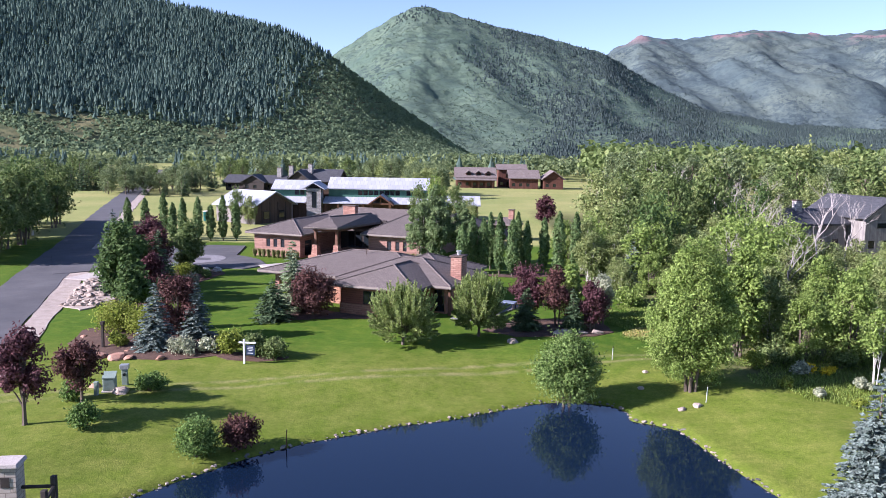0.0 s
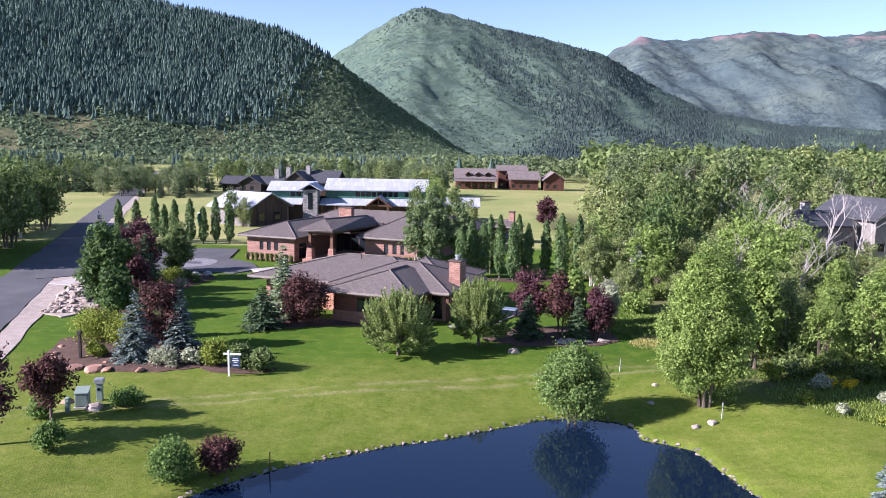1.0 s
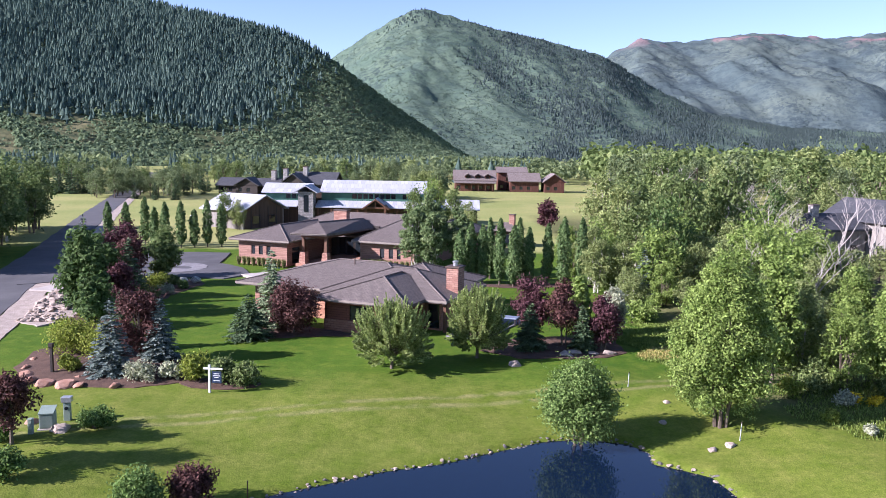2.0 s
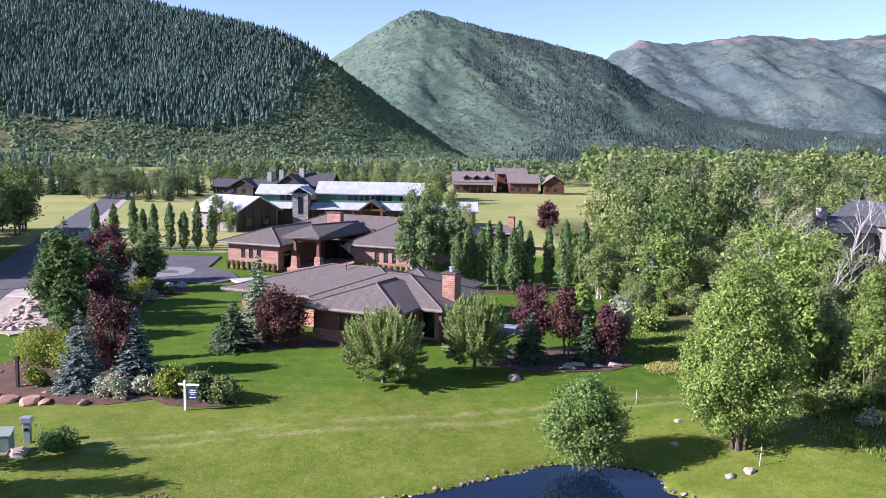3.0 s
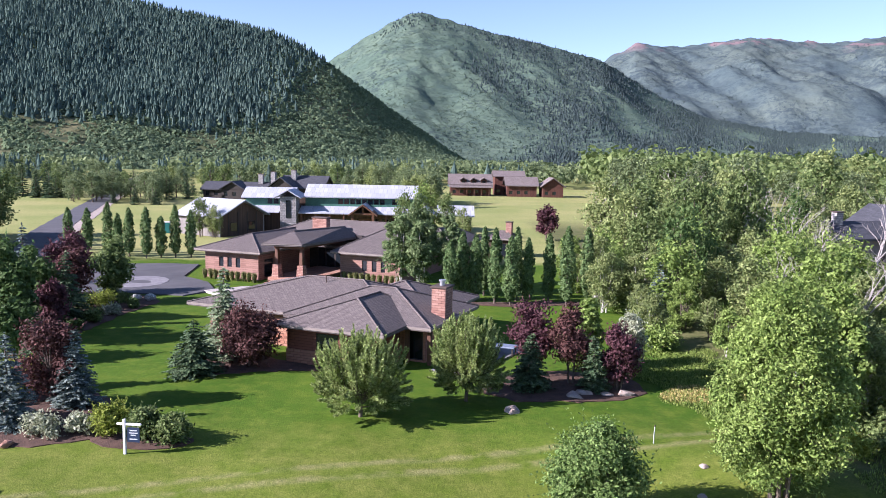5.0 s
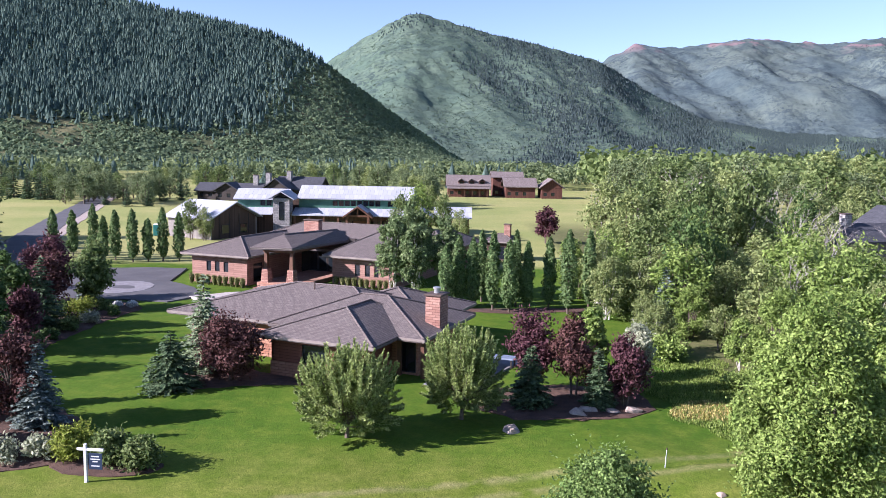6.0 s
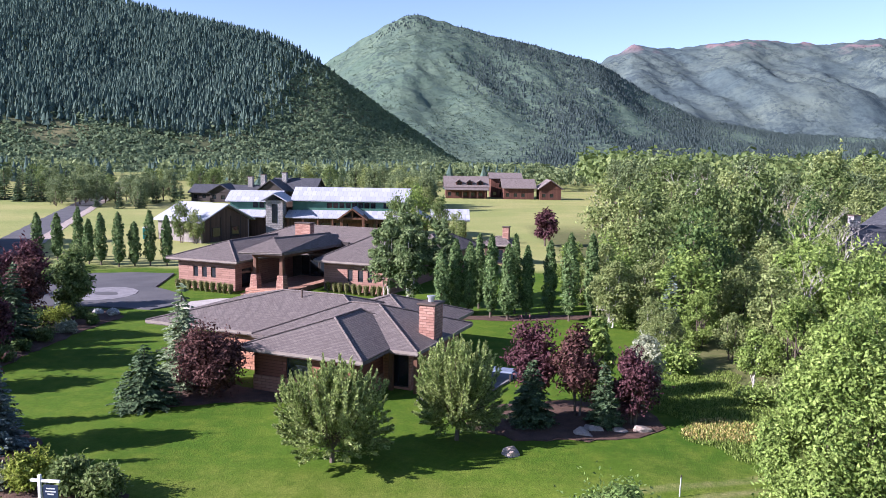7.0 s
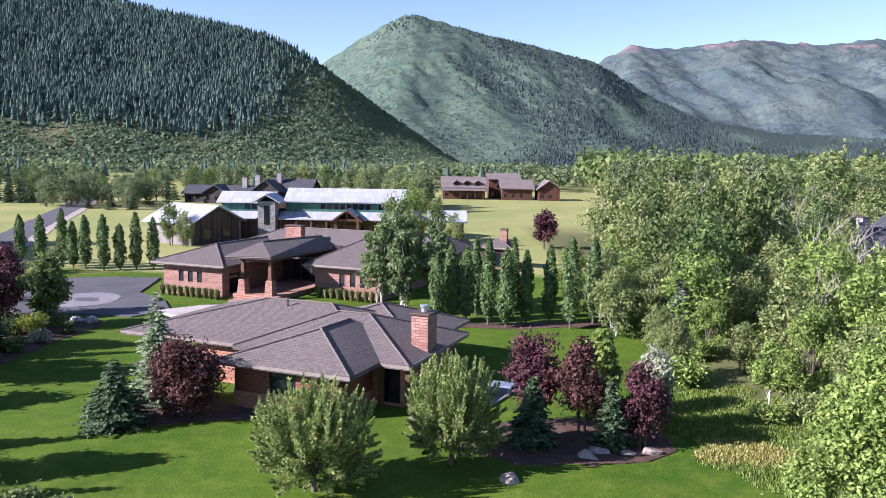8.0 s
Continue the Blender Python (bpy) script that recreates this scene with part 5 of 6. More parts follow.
def dead_tree(name, label, x, y, h, w, seed=1, group="", material=None):
    rnd = random.Random(seed)
    t = thing(name, label, "dead tree", pose(x, y, gz(x, y)), group)
    bm = bmesh.new()

    def grow(p, d, ln, r, depth):
        q = p + d * ln
        mid = p.lerp(q, 0.5) + Vector((rnd.uniform(-1, 1), rnd.uniform(-1, 1), 0)) * ln * 0.06
        add_tube(bm, [p, mid, q] if depth < 3 else [p, q], [r, r * 0.8, r * 0.55] if depth < 3 else [r, r * 0.5], 5 if depth < 2 else 3)
        if depth < 5:
            for _ in range(rnd.choice((2, 2, 3)) if depth else 4):
                nd = (d + Vector((rnd.uniform(-1, 1), rnd.uniform(-1, 1), rnd.uniform(-0.2, 0.5))) * 0.75).normalized()
                grow(p.lerp(q, rnd.uniform(0.55, 1.0)), nd, ln * rnd.uniform(0.5, 0.72), r * 0.5, depth + 1)

    grow(Vector((0, 0, -0.3)), Vector((rnd.uniform(-0.1, 0.1), rnd.uniform(-0.1, 0.1), 1)).normalized(), h * 0.42, 0.009 * h + 0.02, 0)
    part("trunk", bm, material or M_DEADWOOD, t)
    return t


# pond side and lawn
PLUMS = "plum trees on the lawn"
tree("plum_tree", "young purple-leaved plum tree on the lawn", -26.3, 46.9, 5.9, 3.3, L_PLUM, seed=11, clear=0.2, blobs=22, per=229, size=0.144, group=PLUMS)
tree("plum_tree", "dark purple plum tree over a green shrub", -24.7, 51.0, 4.3, 3.0, L_PLUMDARK, seed=12, clear=0.22, blobs=20, per=216, size=0.137, group=PLUMS)
shrub("shrub", "bright green shrub under a plum tree", -25.7, 51.6, 1.5, 2.0, L_SHRUB, 13, per=180, size=0.12)
shrub("shrub", "rounded dark green shrub on the lawn", -22.5, 46.5, 1.75, 2.1, L_SHRUB, 14, blobs=20, per=200, size=0.12)
shrub("shrub", "large rounded green shrub beside the pond", -15.1, 44.3, 2.6, 2.9, L_SHRUB, 15, blobs=30, per=260, size=0.12)
shrub("shrub", "dark purple-brown shrub beside the pond", -12.9, 45.7, 2.4, 2.6, L_PLUMDARK, 16, blobs=26, per=220, size=0.12)
shrub("shrub", "low spreading green shrub by the utility boxes", -21.3, 54.0, 1.4, 2.5, L_SHRUB, 17, blobs=20, per=180, size=0.12)
tree("willow_bush", "round light green willow growing at the water's edge", 7.7, 55.6, 5.3, 4.9, L_SHRUBWILLOW, seed=18, clear=0.0, blobs=100, per=230, size=0.11, stems=4, egg=0.4, z=-1.0)
tree("cottonwood", "big bushy cottonwood with several stems by the pond", 17.0, 57.4, 11.2, 6.9, L_BRIGHT, seed=19, clear=0.0, blobs=190, per=300, size=0.115, stems=6, rblob=0.115, egg=0.42)
tree("cottonwood", "slender cottonwood behind the big one", 23.6, 66.5, 9.0, 4.6, L_BRIGHT, seed=20, clear=0.0, blobs=80, per=180, size=0.18, stems=3, rblob=0.13)
conifer("blue_spruce", "silvery blue spruce at the pond corner", 20.6, 38.8, 6.9, 4.3, L_SPRUCE, 21, 24, 15, 0.42, z=-0.6)

# garden bed by the sign
conifer("blue_spruce", "blue spruce in the mulched garden bed", -25.0, 65.0, 5.7, 3.6, L_SPRUCE, 22, 22, 12, 0.34)
conifer("blue_spruce", "blue spruce in the mulched garden bed", -22.7, 68.7, 5.2, 3.2, L_SPRUCE, 23, 22, 12, 0.34)
tree("plum_tree", "purple plum tree between two spruces", -24.4, 69.0, 6.2, 4.4, L_PLUMDARK, seed=24, clear=0.02, blobs=26, per=202, size=0.158)
conifer("spruce", "tall green spruce in the roadside screen", -38.6, 90.5, 8.2, 4.6, L_FIR, 125, 26, 13, 0.42)
conifer("spruce", "tall green spruce in the roadside screen", -35.2, 94.0, 7.0, 4.0, L_FIR, 126, 26, 13, 0.42)
conifer("spruce", "green spruce at the back of the bed", -27.3, 72.5, 5.0, 3.0, L_FIR, 25)
shrub("shrub", "yellow-green shrub in the garden bed", -30.6, 71.0, 3.3, 4.8, L_YELLOW, 26, blobs=30, per=170)
shrub("shrub", "yellow-green shrub in the garden bed", -27.6, 69.8, 3.1, 4.4, L_YELLOW, 27, blobs=28, per=170)
shrub("shrub", "small green shrub among the stones", -28.3, 65.6, 1.7, 1.9, L_YELLOW, 28)
shrub("shrub", "pale sage-coloured shrub in the garden bed", -22.2, 63.4, 1.7, 2.8, L_SAGE, 29)
shrub("shrub", "pale sage-coloured shrub in the garden bed", -20.2, 64.0, 1.5, 2.3, L_SAGE, 30)
shrub("shrub", "bright green shrub behind the sign", -18.5, 63.9, 2.3, 2.8, L_YELLOW, 31, blobs=20, per=150)
shrub("shrub", "grey-green shrub behind the sign", -16.4, 63.6, 2.1, 2.8, L_GREEN, 32, blobs=20, per=150)
shrub("shrub", "grey-green shrub behind the sign", -14.6, 63.2, 1.9, 2.5, L_GREEN, 33, blobs=20, per=150)
# screen of trees between road and lawn
tree("maple", "tall bushy green tree beside the road", -36.0, 85.0, 8.6, 5.0, L_DARK, seed=34, clear=0.0, blobs=50, per=150, size=0.28, egg=0.45)
conifer("blue_spruce", "tall blue spruce beside the road", -45.6, 106.0, 8.0, 3.8, L_SPRUCE, 35, 22, 11, 0.42)
conifer("blue_spruce", "blue spruce beside the road", -41.5, 96.0, 6.0, 3.2, L_SPRUCE, 36, 20, 11, 0.4)
tree("plum_tree", "purple plum tree by the rock bed", -34.0, 89.0, 4.6, 3.4, L_PLUM, seed=37, clear=0.1, blobs=22, per=162, size=0.173)
tree("plum_tree", "purple plum tree beside the court", -41.5, 108.0, 7.0, 5.5, L_PLUM, seed=38, clear=0.1, blobs=30, per=162, size=0.202)
tree("plum_tree", "purple plum tree beside the court", -38.2, 101.5, 6.0, 4.5, L_PLUMDARK, seed=39, clear=0.1, blobs=26, per=148, size=0.202)
tree("maple", "green ornamental tree at the court's edge", -35.0, 104.0, 7.2, 4.8, L_GREEN, seed=40, clear=0.04, blobs=30, per=130, size=0.26)
tree("maple", "green ornamental tree in the shrub border", -38.0, 94.5, 7.0, 4.6, L_DARK, seed=41, clear=0.08, blobs=30, per=120, size=0.27)
tree("maple", "green ornamental tree in the shrub border", -32.6, 79.8, 5.2, 4.2, L_DARK, seed=42, clear=0.06, blobs=26, per=120, size=0.26)
shrub("shrub", "yellow-green shrub in the border", -34.2, 99.8, 2.6, 3.4, L_YELLOW, 43)
conifer("blue_spruce", "small blue spruce in the border", -37.0, 107.5, 4.6, 2.8, L_SPRUCE, 44)
shrub("shrub", "white flowering shrub at the lawn's edge", -31.6, 105.4, 0.9, 1.4, L_WHITEFLOWER, 45)
shrub("shrub", "white flowering shrub at the lawn's edge", -33.3, 105.9, 0.8, 1.1, L_WHITEFLOWER, 46)
for k, (x, y, h, w, lf) in enumerate(((-32.4, 87.0, 1.5, 2.2, L_GREEN), (-32.8, 90.6, 1.2, 2.0, L_DARK), (-32.6, 93.8, 1.7, 2.4, L_GREEN), (-32.4, 97.2, 1.4, 2.2, L_SAGE), (-31.8, 101.0, 1.2, 2.0, L_DARK), (-33.6, 103.2, 1.6, 2.2, L_GREEN), (-36.2, 100.0, 2.2, 2.8, L_DARK), (-33.2, 84.0, 1.4, 2.2, L_DARK), (-30.2, 74.2, 1.5, 2.2, L_GREEN), (-26.4, 73.6, 1.6, 2.4, L_GREEN))):
    shrub("shrub", "low leafy shrub in the mulched border", x, y, h, w, lf, 460 + k, 14, 90, 0.16, group="border shrubs")
# by the house
conifer("fir", "broad dark fir on the lawn", -17.9, 77.2, 4.1, 4.6, L_FIR, 47, 20, 14, 0.34)
conifer("spruce", "slender pale spruce beside the house", -16.9, 81.6, 7.4, 3.9, L_SLENDER, 48, 24, 13, 0.42, skirt=0.1)
tree("plum_tree", "round purple plum tree beside the house", -14.4, 79.4, 4.9, 4.8, L_PLUMDARK, seed=49, clear=0.0, blobs=60, per=170, size=0.145)
shoot_willow("willow", "silvery green willow with a low crown on the lawn", -4.7, 68.3, 5.9, 6.5, L_WILLOW, 50, 260, 130, 0.115, "willows")
shoot_willow("willow", "silvery green willow with upright pointed shoots", 2.0, 71.9, 6.6, 5.6, L_WILLOW, 51, 240, 130, 0.115, "willows")
tree("plum_tree", "tall purple plum tree in the mulched bed", 6.9, 78.2, 5.8, 4.0, L_PLUM, seed=52, clear=0.08, blobs=28, per=189, size=0.151, stems=3)
conifer("fir", "small dark fir in the mulched bed", 6.6, 75.0, 4.2, 3.2, L_FIR, 53)
tree("plum_tree", "purple plum tree with several stems", 9.7, 76.4, 5.8, 3.6, L_PLUMDARK, seed=54, clear=0.08, blobs=24, per=189, size=0.151, stems=4)
conifer("fir", "small dark fir in the mulched bed", 11.0, 74.6, 4.0, 2.3, L_FIR, 55)
tree("plum_tree", "round purple plum tree with several stems", 12.8, 74.8, 4.7, 3.3, L_PLUM, seed=56, clear=0.08, blobs=26, per=202, size=0.144, stems=4)
tree("olive_tree", "silver-leaved tree behind the plum", 14.2, 77.5, 5.4, 3.2, L_SAGE, seed=57, clear=0.1, blobs=26, per=150, size=0.15, stems=2)
tree("aspen", "light green young aspen", 11.6, 80.5, 6.0, 3.2, L_BRIGHT, seed=58, clear=0.1, blobs=24, per=120, size=0.24, stems=3)
# aspens in the entrance court
for k, (x, y, h, w) in enumerate(((-5.0, 113.5, 10.2, 4.6), (-2.4, 112.0, 9.6, 4.4), (1.0, 113.5, 9.4, 4.0), (-2.8, 117.0, 11.4, 5.0))):
    tree("aspen", "tall aspen with pale stems in the court", x, y, h, w, L_ASPEN, M_PALEBARK, 60 + k, 0.14, 60, 150, 0.19, 3, 0.125, group="court aspens", trunk_r=0.09)
# columnar poplars
G = "row of columnar poplars"
for k, (x, y, h) in enumerate(((6.0, 107.8, 8.6), (7.7, 107.1, 7.8), (9.7, 108.1, 7.5), (12.1, 108.8, 7.9), (13.8, 106.4, 8.9), (16.4, 108.7, 8.6), (5.0, 112.5, 8.2), (2.4, 109.6, 7.9), (3.9, 109.4, 7.6), (8.7, 110.6, 8.4), (1.0, 108.2, 7.0))):
    column_tree("poplar", "narrow columnar poplar behind the house", x, y, h, 1.45 + 0.25 * math.sin(k * 1.9), L_POPLAR, 70 + k, 1900, 0.24, G)
for k, (x, y) in enumerate(((-38.6, 141.5), (-40.9, 141.2), (-42.9, 140.6), (-45.0, 140.2), (-48.3, 142.0), (-50.2, 142.4), (-52.4, 144.0), (-56.5, 146.0), (-60.5, 148.0))):
    column_tree("poplar", "narrow columnar poplar at the court's far edge", x, y, 7.3 + 0.9 * math.sin(k * 2.3), 1.55, L_POPLAR, 90 + k, 1100, 0.3, G)
tree("plum_tree", "round purple tree on the meadow", 20.1, 176.0, 6.7, 5.0, L_PLUM, seed=101, clear=0.12, blobs=28, per=90, size=0.36)

# east thicket
conifer("spruce", "grey-green spruce at the thicket's edge", 22.1, 99.5, 6.2, 3.6, L_SPRUCE, 102)
tree("aspen", "thin young aspen on the grass bank", 22.8, 81.6, 5.0, 2.4, L_BRIGHT, M_PALEBARK, 103, 0.2, 16, 130, 0.15, trunk_r=0.06)
tree("aspen", "thin young aspen above the flower bank", 31.0, 58.6, 6.2, 2.6, L_BRIGHT, M_PALEBARK, 104, 0.3, 18, 120, 0.15, 3, trunk_r=0.07)

MODELS = []
for k in range(9):
    leaf = (L_BRIGHT, L_OLIVE, L_GREEN, L_BRIGHT, L_OLIVE, L_DARK, L_GREEN, L_BRIGHT, L_OLIVE)[k]
    MODELS.append(tree("cottonwood", ("leafy green cottonwood in the creekside thicket", "olive green cottonwood in the creekside thicket")[leaf is L_OLIVE], 400 + 20 * k, -300, 10.0, 7.5, leaf, None if k % 3 else M_PALEBARK,
                       110 + k, 0.02 + 0.02 * (k % 4), 50, 56, 0.28, 1 + k % 3, 0.17, egg=0.4, group="creekside trees"))
NEAR = [tree("cottonwood", "bright leafy young cottonwood at the thicket's edge", 700 + 20 * k, -300, 10.0, 7.0, lf, M_PALEBARK if k == 1 else None, 130 + k, 0.0, 72, 96, 0.21, 3, 0.13, egg=0.4, group="creekside trees")
        for k, lf in enumerate((L_BRIGHT, L_OLIVE, L_BRIGHT))]
MODELS += NEAR
MODELS += [tree("cottonwood", "tall green cottonwood in the valley", 900 + 20 * k, -300, 10.0, 7.0, lf, None, 140 + k, 0.0, 42, 38, 0.34, 1, 0.18, egg=0.4, group="valley trees")
           for k, lf in enumerate((L_VALLEY, L_GREEN, L_VALLEY, L_OLIVE))]
MODELS.append(conifer("spruce", "dark green spruce on the valley floor", 1000, -300, 10.0, 5.2, L_FIR, 150, 16, 9, 0.75, z=0, group="valley trees"))
rng = np.random.RandomState(77)


def plant(model, x, y, h, w=None, turn=None):
    s = h / 10.0
    sx = (w or h * 0.75) / 7.5
    m = pose(x, y, gz(x, y) - 0.1, 0, 0, rng.uniform(0, 360) if turn is None else turn) @ Matrix.Diagonal((sx, sx, s, 1))
    return copy_thing(model, m)


used, spots = set(), []


def thicket(n, x0, x1, y0, y1, hlo, hhi, gap, pick, avoid=None):
    tries = 0
    made = 0
    while made < n and tries < n * 40:
        tries += 1
        y = rng.uniform(y0, y1)
        lo, hi = (x0(y), x1(y))
        x = rng.uniform(lo, hi)
        if any((x - a) ** 2 + (y - b) ** 2 < gap * gap for a, b in spots) or (avoid and avoid(x, y)):
            continue
        spots.append((x, y))
        made += 1
        plant(MODELS[pick[rng.randint(len(pick))]], x, y, rng.uniform(hlo, hhi))


for x, y, h, w, k in ((23.4, 100.0, 8.4, 6.6, 7), (26.8, 107.0, 11.0, 7.4, 5), (36.0, 104.0, 10.5, 7.0, 3), (34.5, 128.0, 15.0, 8.5, 2), (43.0, 133.0, 16.0, 9.0, 6)):
    spots.append((x, y))
    plant(MODELS[k], x, y, h, w)
near_house = lambda x, y: 54 < x < 92 and 118 < y < 164
thicket(24, lambda y: 25 + (y - 62) * 0.05, lambda y: 46, 63, 90, 5.0, 8.0, 3.4, (9, 10, 11))
thicket(32, lambda y: 26.5, lambda y: 64, 90, 125, 6.0, 9.5, 4.4, (0, 1, 3, 4, 7, 8), lambda x, y: x > 0.42 * y)
thicket(14, lambda y: 0.43 * y, lambda y: 0.62 * y, 92, 126, 4.0, 6.0, 4.4, (1, 4, 8))
thicket(40, lambda y: 27 + (y - 125) * 0.08, lambda y: 100, 125, 190, 8.0, 13.5, 6.0, (1, 2, 4, 5, 8, 6), near_house)
thicket(62, lambda y: 42 + (y - 190) * 0.16, lambda y: 220, 165, 330, 13.0, 21.0, 7.5, (12, 13, 14, 15, 12, 2), near_house)
for k, (x, y, h) in enumerate(((36.2, 86.5, 12.5), (33.0, 96.0, 10.5), (44.0, 114.0, 14.0), (50.0, 110.0, 15.5), (50.5, 150.0, 15.0), (52.5, 196.0, 19.0), (36.5, 205.0, 15.0), (47, 128, 14.0), (41.5, 150, 15), (56.0, 175, 17), (38, 108, 12.0), (58, 118, 14.0), (61.0, 165.0, 17.0))):
    dead_tree("dead_tree", "bare bleached dead tree among the cottonwoods", x, y, h, 5, 200 + k, "dead trees")
thicket(16, lambda y: 16.5 + max(0, 100 - y) * 0.15, lambda y: 27.5, 86, 126, 3.8, 7.5, 3.2, (9, 10, 11, 0, 1))
# trees west of the road, and round the far meadows
thicket(26, lambda y: -44.3 - (y - 72) * 0.325 - 20, lambda y: -44.3 - (y - 72) * 0.325 - 7.0, 104, 168, 10, 14, 4.2, (2, 5, 6))
thicket(18, lambda y: -160, lambda y: -124, 282, 312, 7, 12, 3.6, (16, 16, 16, 13))
thicket(10, lambda y: -112, lambda y: -84, 250, 330, 5, 9, 5, (16,))
thicket(22, lambda y: -118, lambda y: -88, 262, 300, 7, 11, 5.5, (12, 13, 14))
thicket(26, lambda y: -120, lambda y: -25, 325, 365, 5, 13, 6.0, (12, 13, 14, 15, 16))
thicket(34, lambda y: -230, lambda y: -128, 340, 430, 4, 12, 9, (12, 13, 14, 16))
thicket(16, lambda y: -120, lambda y: -20, 380, 430, 8, 13, 8, (12, 13, 14, 15))
thicket(24, lambda y: -14, lambda y: -4, 262, 300, 8, 13, 4.0, (12, 14, 15))
for k, (x, y, h) in enumerate(((-46.5, 172, 8.0), (-43.5, 170.5, 6.5), (-4.0, 178, 11.0), (0.5, 176, 9.0), (-7.5, 174, 9.5), (3.5, 170, 7.0))):
    plant(MODELS[(2, 1, 0, 6, 2, 1)[k]], x, y, h, h * 0.55)
def woods(name, label, n, y0, y1, a0, a1, rlo, rhi, leaf, tall, keep, per=18, plate=0.6):
    """Far woods: many crowns of leaf plates, joined."""
    made = []
    while len(made) < n:
        y = rng.uniform(y0, y1)
        x = rng.uniform(a0, a1) * y
        if keep(x, y):
            r = rng.uniform(rlo, rhi)
            made.append((x, y, r * tall * 0.55, r))
    ob = mpart(name, quads_mesh(name, puffs(made, rng, per, tall, plate), leaf))
    tagged(ob, label, "woods", kind="stuff")


road_x = lambda y: -44.3 - (y - 72) * 0.335
clear_road = lambda x, y: abs(x - road_x(y)) > 14
woods("valley_woods", "mixed green woods along the far valley floor", 2300, 440, 1000, -0.62, 0.12, 2.4, 5.6, L_VALLEY, 1.5,
      lambda x, y: clear_road(x, y) and (y > 600 or math.sin(x * 0.03 + 1) * math.sin(y * 0.05) > -0.2))
woods("meadow_woods", "green woods behind the far meadow and farmhouse", 260, 425, 640, -0.04, 0.2, 3.5, 6.5, L_VALLEY, 1.4, lambda x, y: True, 44, 0.42)
woods("creekside_woods", "tall cottonwood woods filling the valley's east side", 520, 330, 900, 0.17, 0.65, 5.0, 9.0, L_GREEN, 1.7, lambda x, y: True, 80, 0.34)
woods("creekside_woods", "olive cottonwood woods on the valley's east side", 260, 330, 700, 0.19, 0.65, 5.0, 8.0, L_OLIVE, 1.6, lambda x, y: True, 80, 0.34)
spruces = []
while len(spruces) < 700:
    y = rng.uniform(420, 1000)
    x = rng.uniform(-0.62, 0.1) * y
    if clear_road(x, y) and math.sin(x * 0.05) * math.sin(y * 0.03 + 2) > 0.1:
        spruces.append((x, y, 0, rng.uniform(7, 14), rng.uniform(2.2, 3.4)))
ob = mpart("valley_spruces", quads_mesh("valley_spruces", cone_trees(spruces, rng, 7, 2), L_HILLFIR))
tagged(ob, "dark spruces scattered over the valley floor", "spruces", kind="stuff")
for m in MODELS:
    for o in (*m.children_recursive, m):
        bpy.data.objects.remove(o)


# ---- stones, beds and garden furniture ----
def boulder_mesh(seed, material, flat=0.6):
    rnd = np.random.RandomState(seed)
    bm = bmesh.new()
    bmesh.ops.create_icosphere(bm, subdivisions=2, radius=1.0)
    dirs = rnd.normal(size=(14, 3))
    dirs /= np.linalg.norm(dirs, axis=1)[:, None]
    cut = rnd.uniform(0.45, 0.8, 14)
    for v in bm.verts:
        p = np.array(v.co)
        for d, c in zip(dirs, cut):
            k = p @ d
            if k > c:
                p = p - d * (k - c)
        p *= 1 + rnd.uniform(-0.04, 0.04)
        v.co = Vector((p[0] * 1.1, p[1] * 0.85, p[2] * flat))
    bm.normal_update()
    me = bpy.data.meshes.new("boulder")
    bm.to_mesh(me)
    bm.free()
    me.materials.append(material)
    return me


TAN = [boulder_mesh(300 + k, M_ROCK) for k in range(4)]
RED = [boulder_mesh(310 + k, M_REDROCK, 0.45) for k in range(4)]
WET = [boulder_mesh(320 + k, M_SHOREROCK, 0.5) for k in range(4)]
rr = random.Random(9)


def boulder(x, y, s, kind=TAN, label="tan boulder half sunk in the ground", group="", sink=0.25):
    ob = new("boulder", kind[rr.randrange(len(kind))])
    ob.matrix_basis = pose(x, y, gz(x, y) + s * (0.32 - sink), rr.uniform(-8, 8), rr.uniform(-8, 8), rr.uniform(0, 360)) @ Matrix.Diagonal((s, s, s, 1))
    return tagged(ob, label, "boulder", group)


patch("garden_bed", [(-33, 66.5), (-30.5, 63.2), (-26, 62.2), (-22, 62.0), (-19.2, 63.2), (-20, 67), (-21.5, 71), (-25, 74), (-31, 75), (-34, 71)], 0.05, M_MULCH, "mulched garden bed edged with red stones", "garden bed", 0.25, ragged=0.2)
patch("garden_bed", oval(-16.5, 63.3, 3.0, 1.3), 0.05, M_MULCH, "mulch under the shrubs behind the sign", "garden bed", 0.08, ragged=0.15)
patch("garden_bed", [(-19.9, 77.4), (-18.3, 76.0), (-15.5, 77.4), (-11.5, 78.6), (-8.0, 78.9), (-8.3, 79.8), (-12, 81.6), (-15, 83.5), (-18, 81.0)], 0.05, M_MULCH, "mulched bed along the house wall", "garden bed", 0.06, ragged=0.15)
patch("garden_bed", oval(9.0, 107.9, 9.5, 1.3, 3), 0.05, M_MULCH, "mulched strip under the row of poplars", "garden bed", 0.05, ragged=0.15)
patch("garden_bed", [(2.5, 74.5), (5.5, 72.2), (9.5, 72.0), (13.0, 72.9), (15.0, 74.6), (14.5, 77.5), (10, 79.5), (4.5, 79.0)], 0.05, M_MULCH, "mulched bed under the purple trees", "garden bed", 0.12, ragged=0.2)
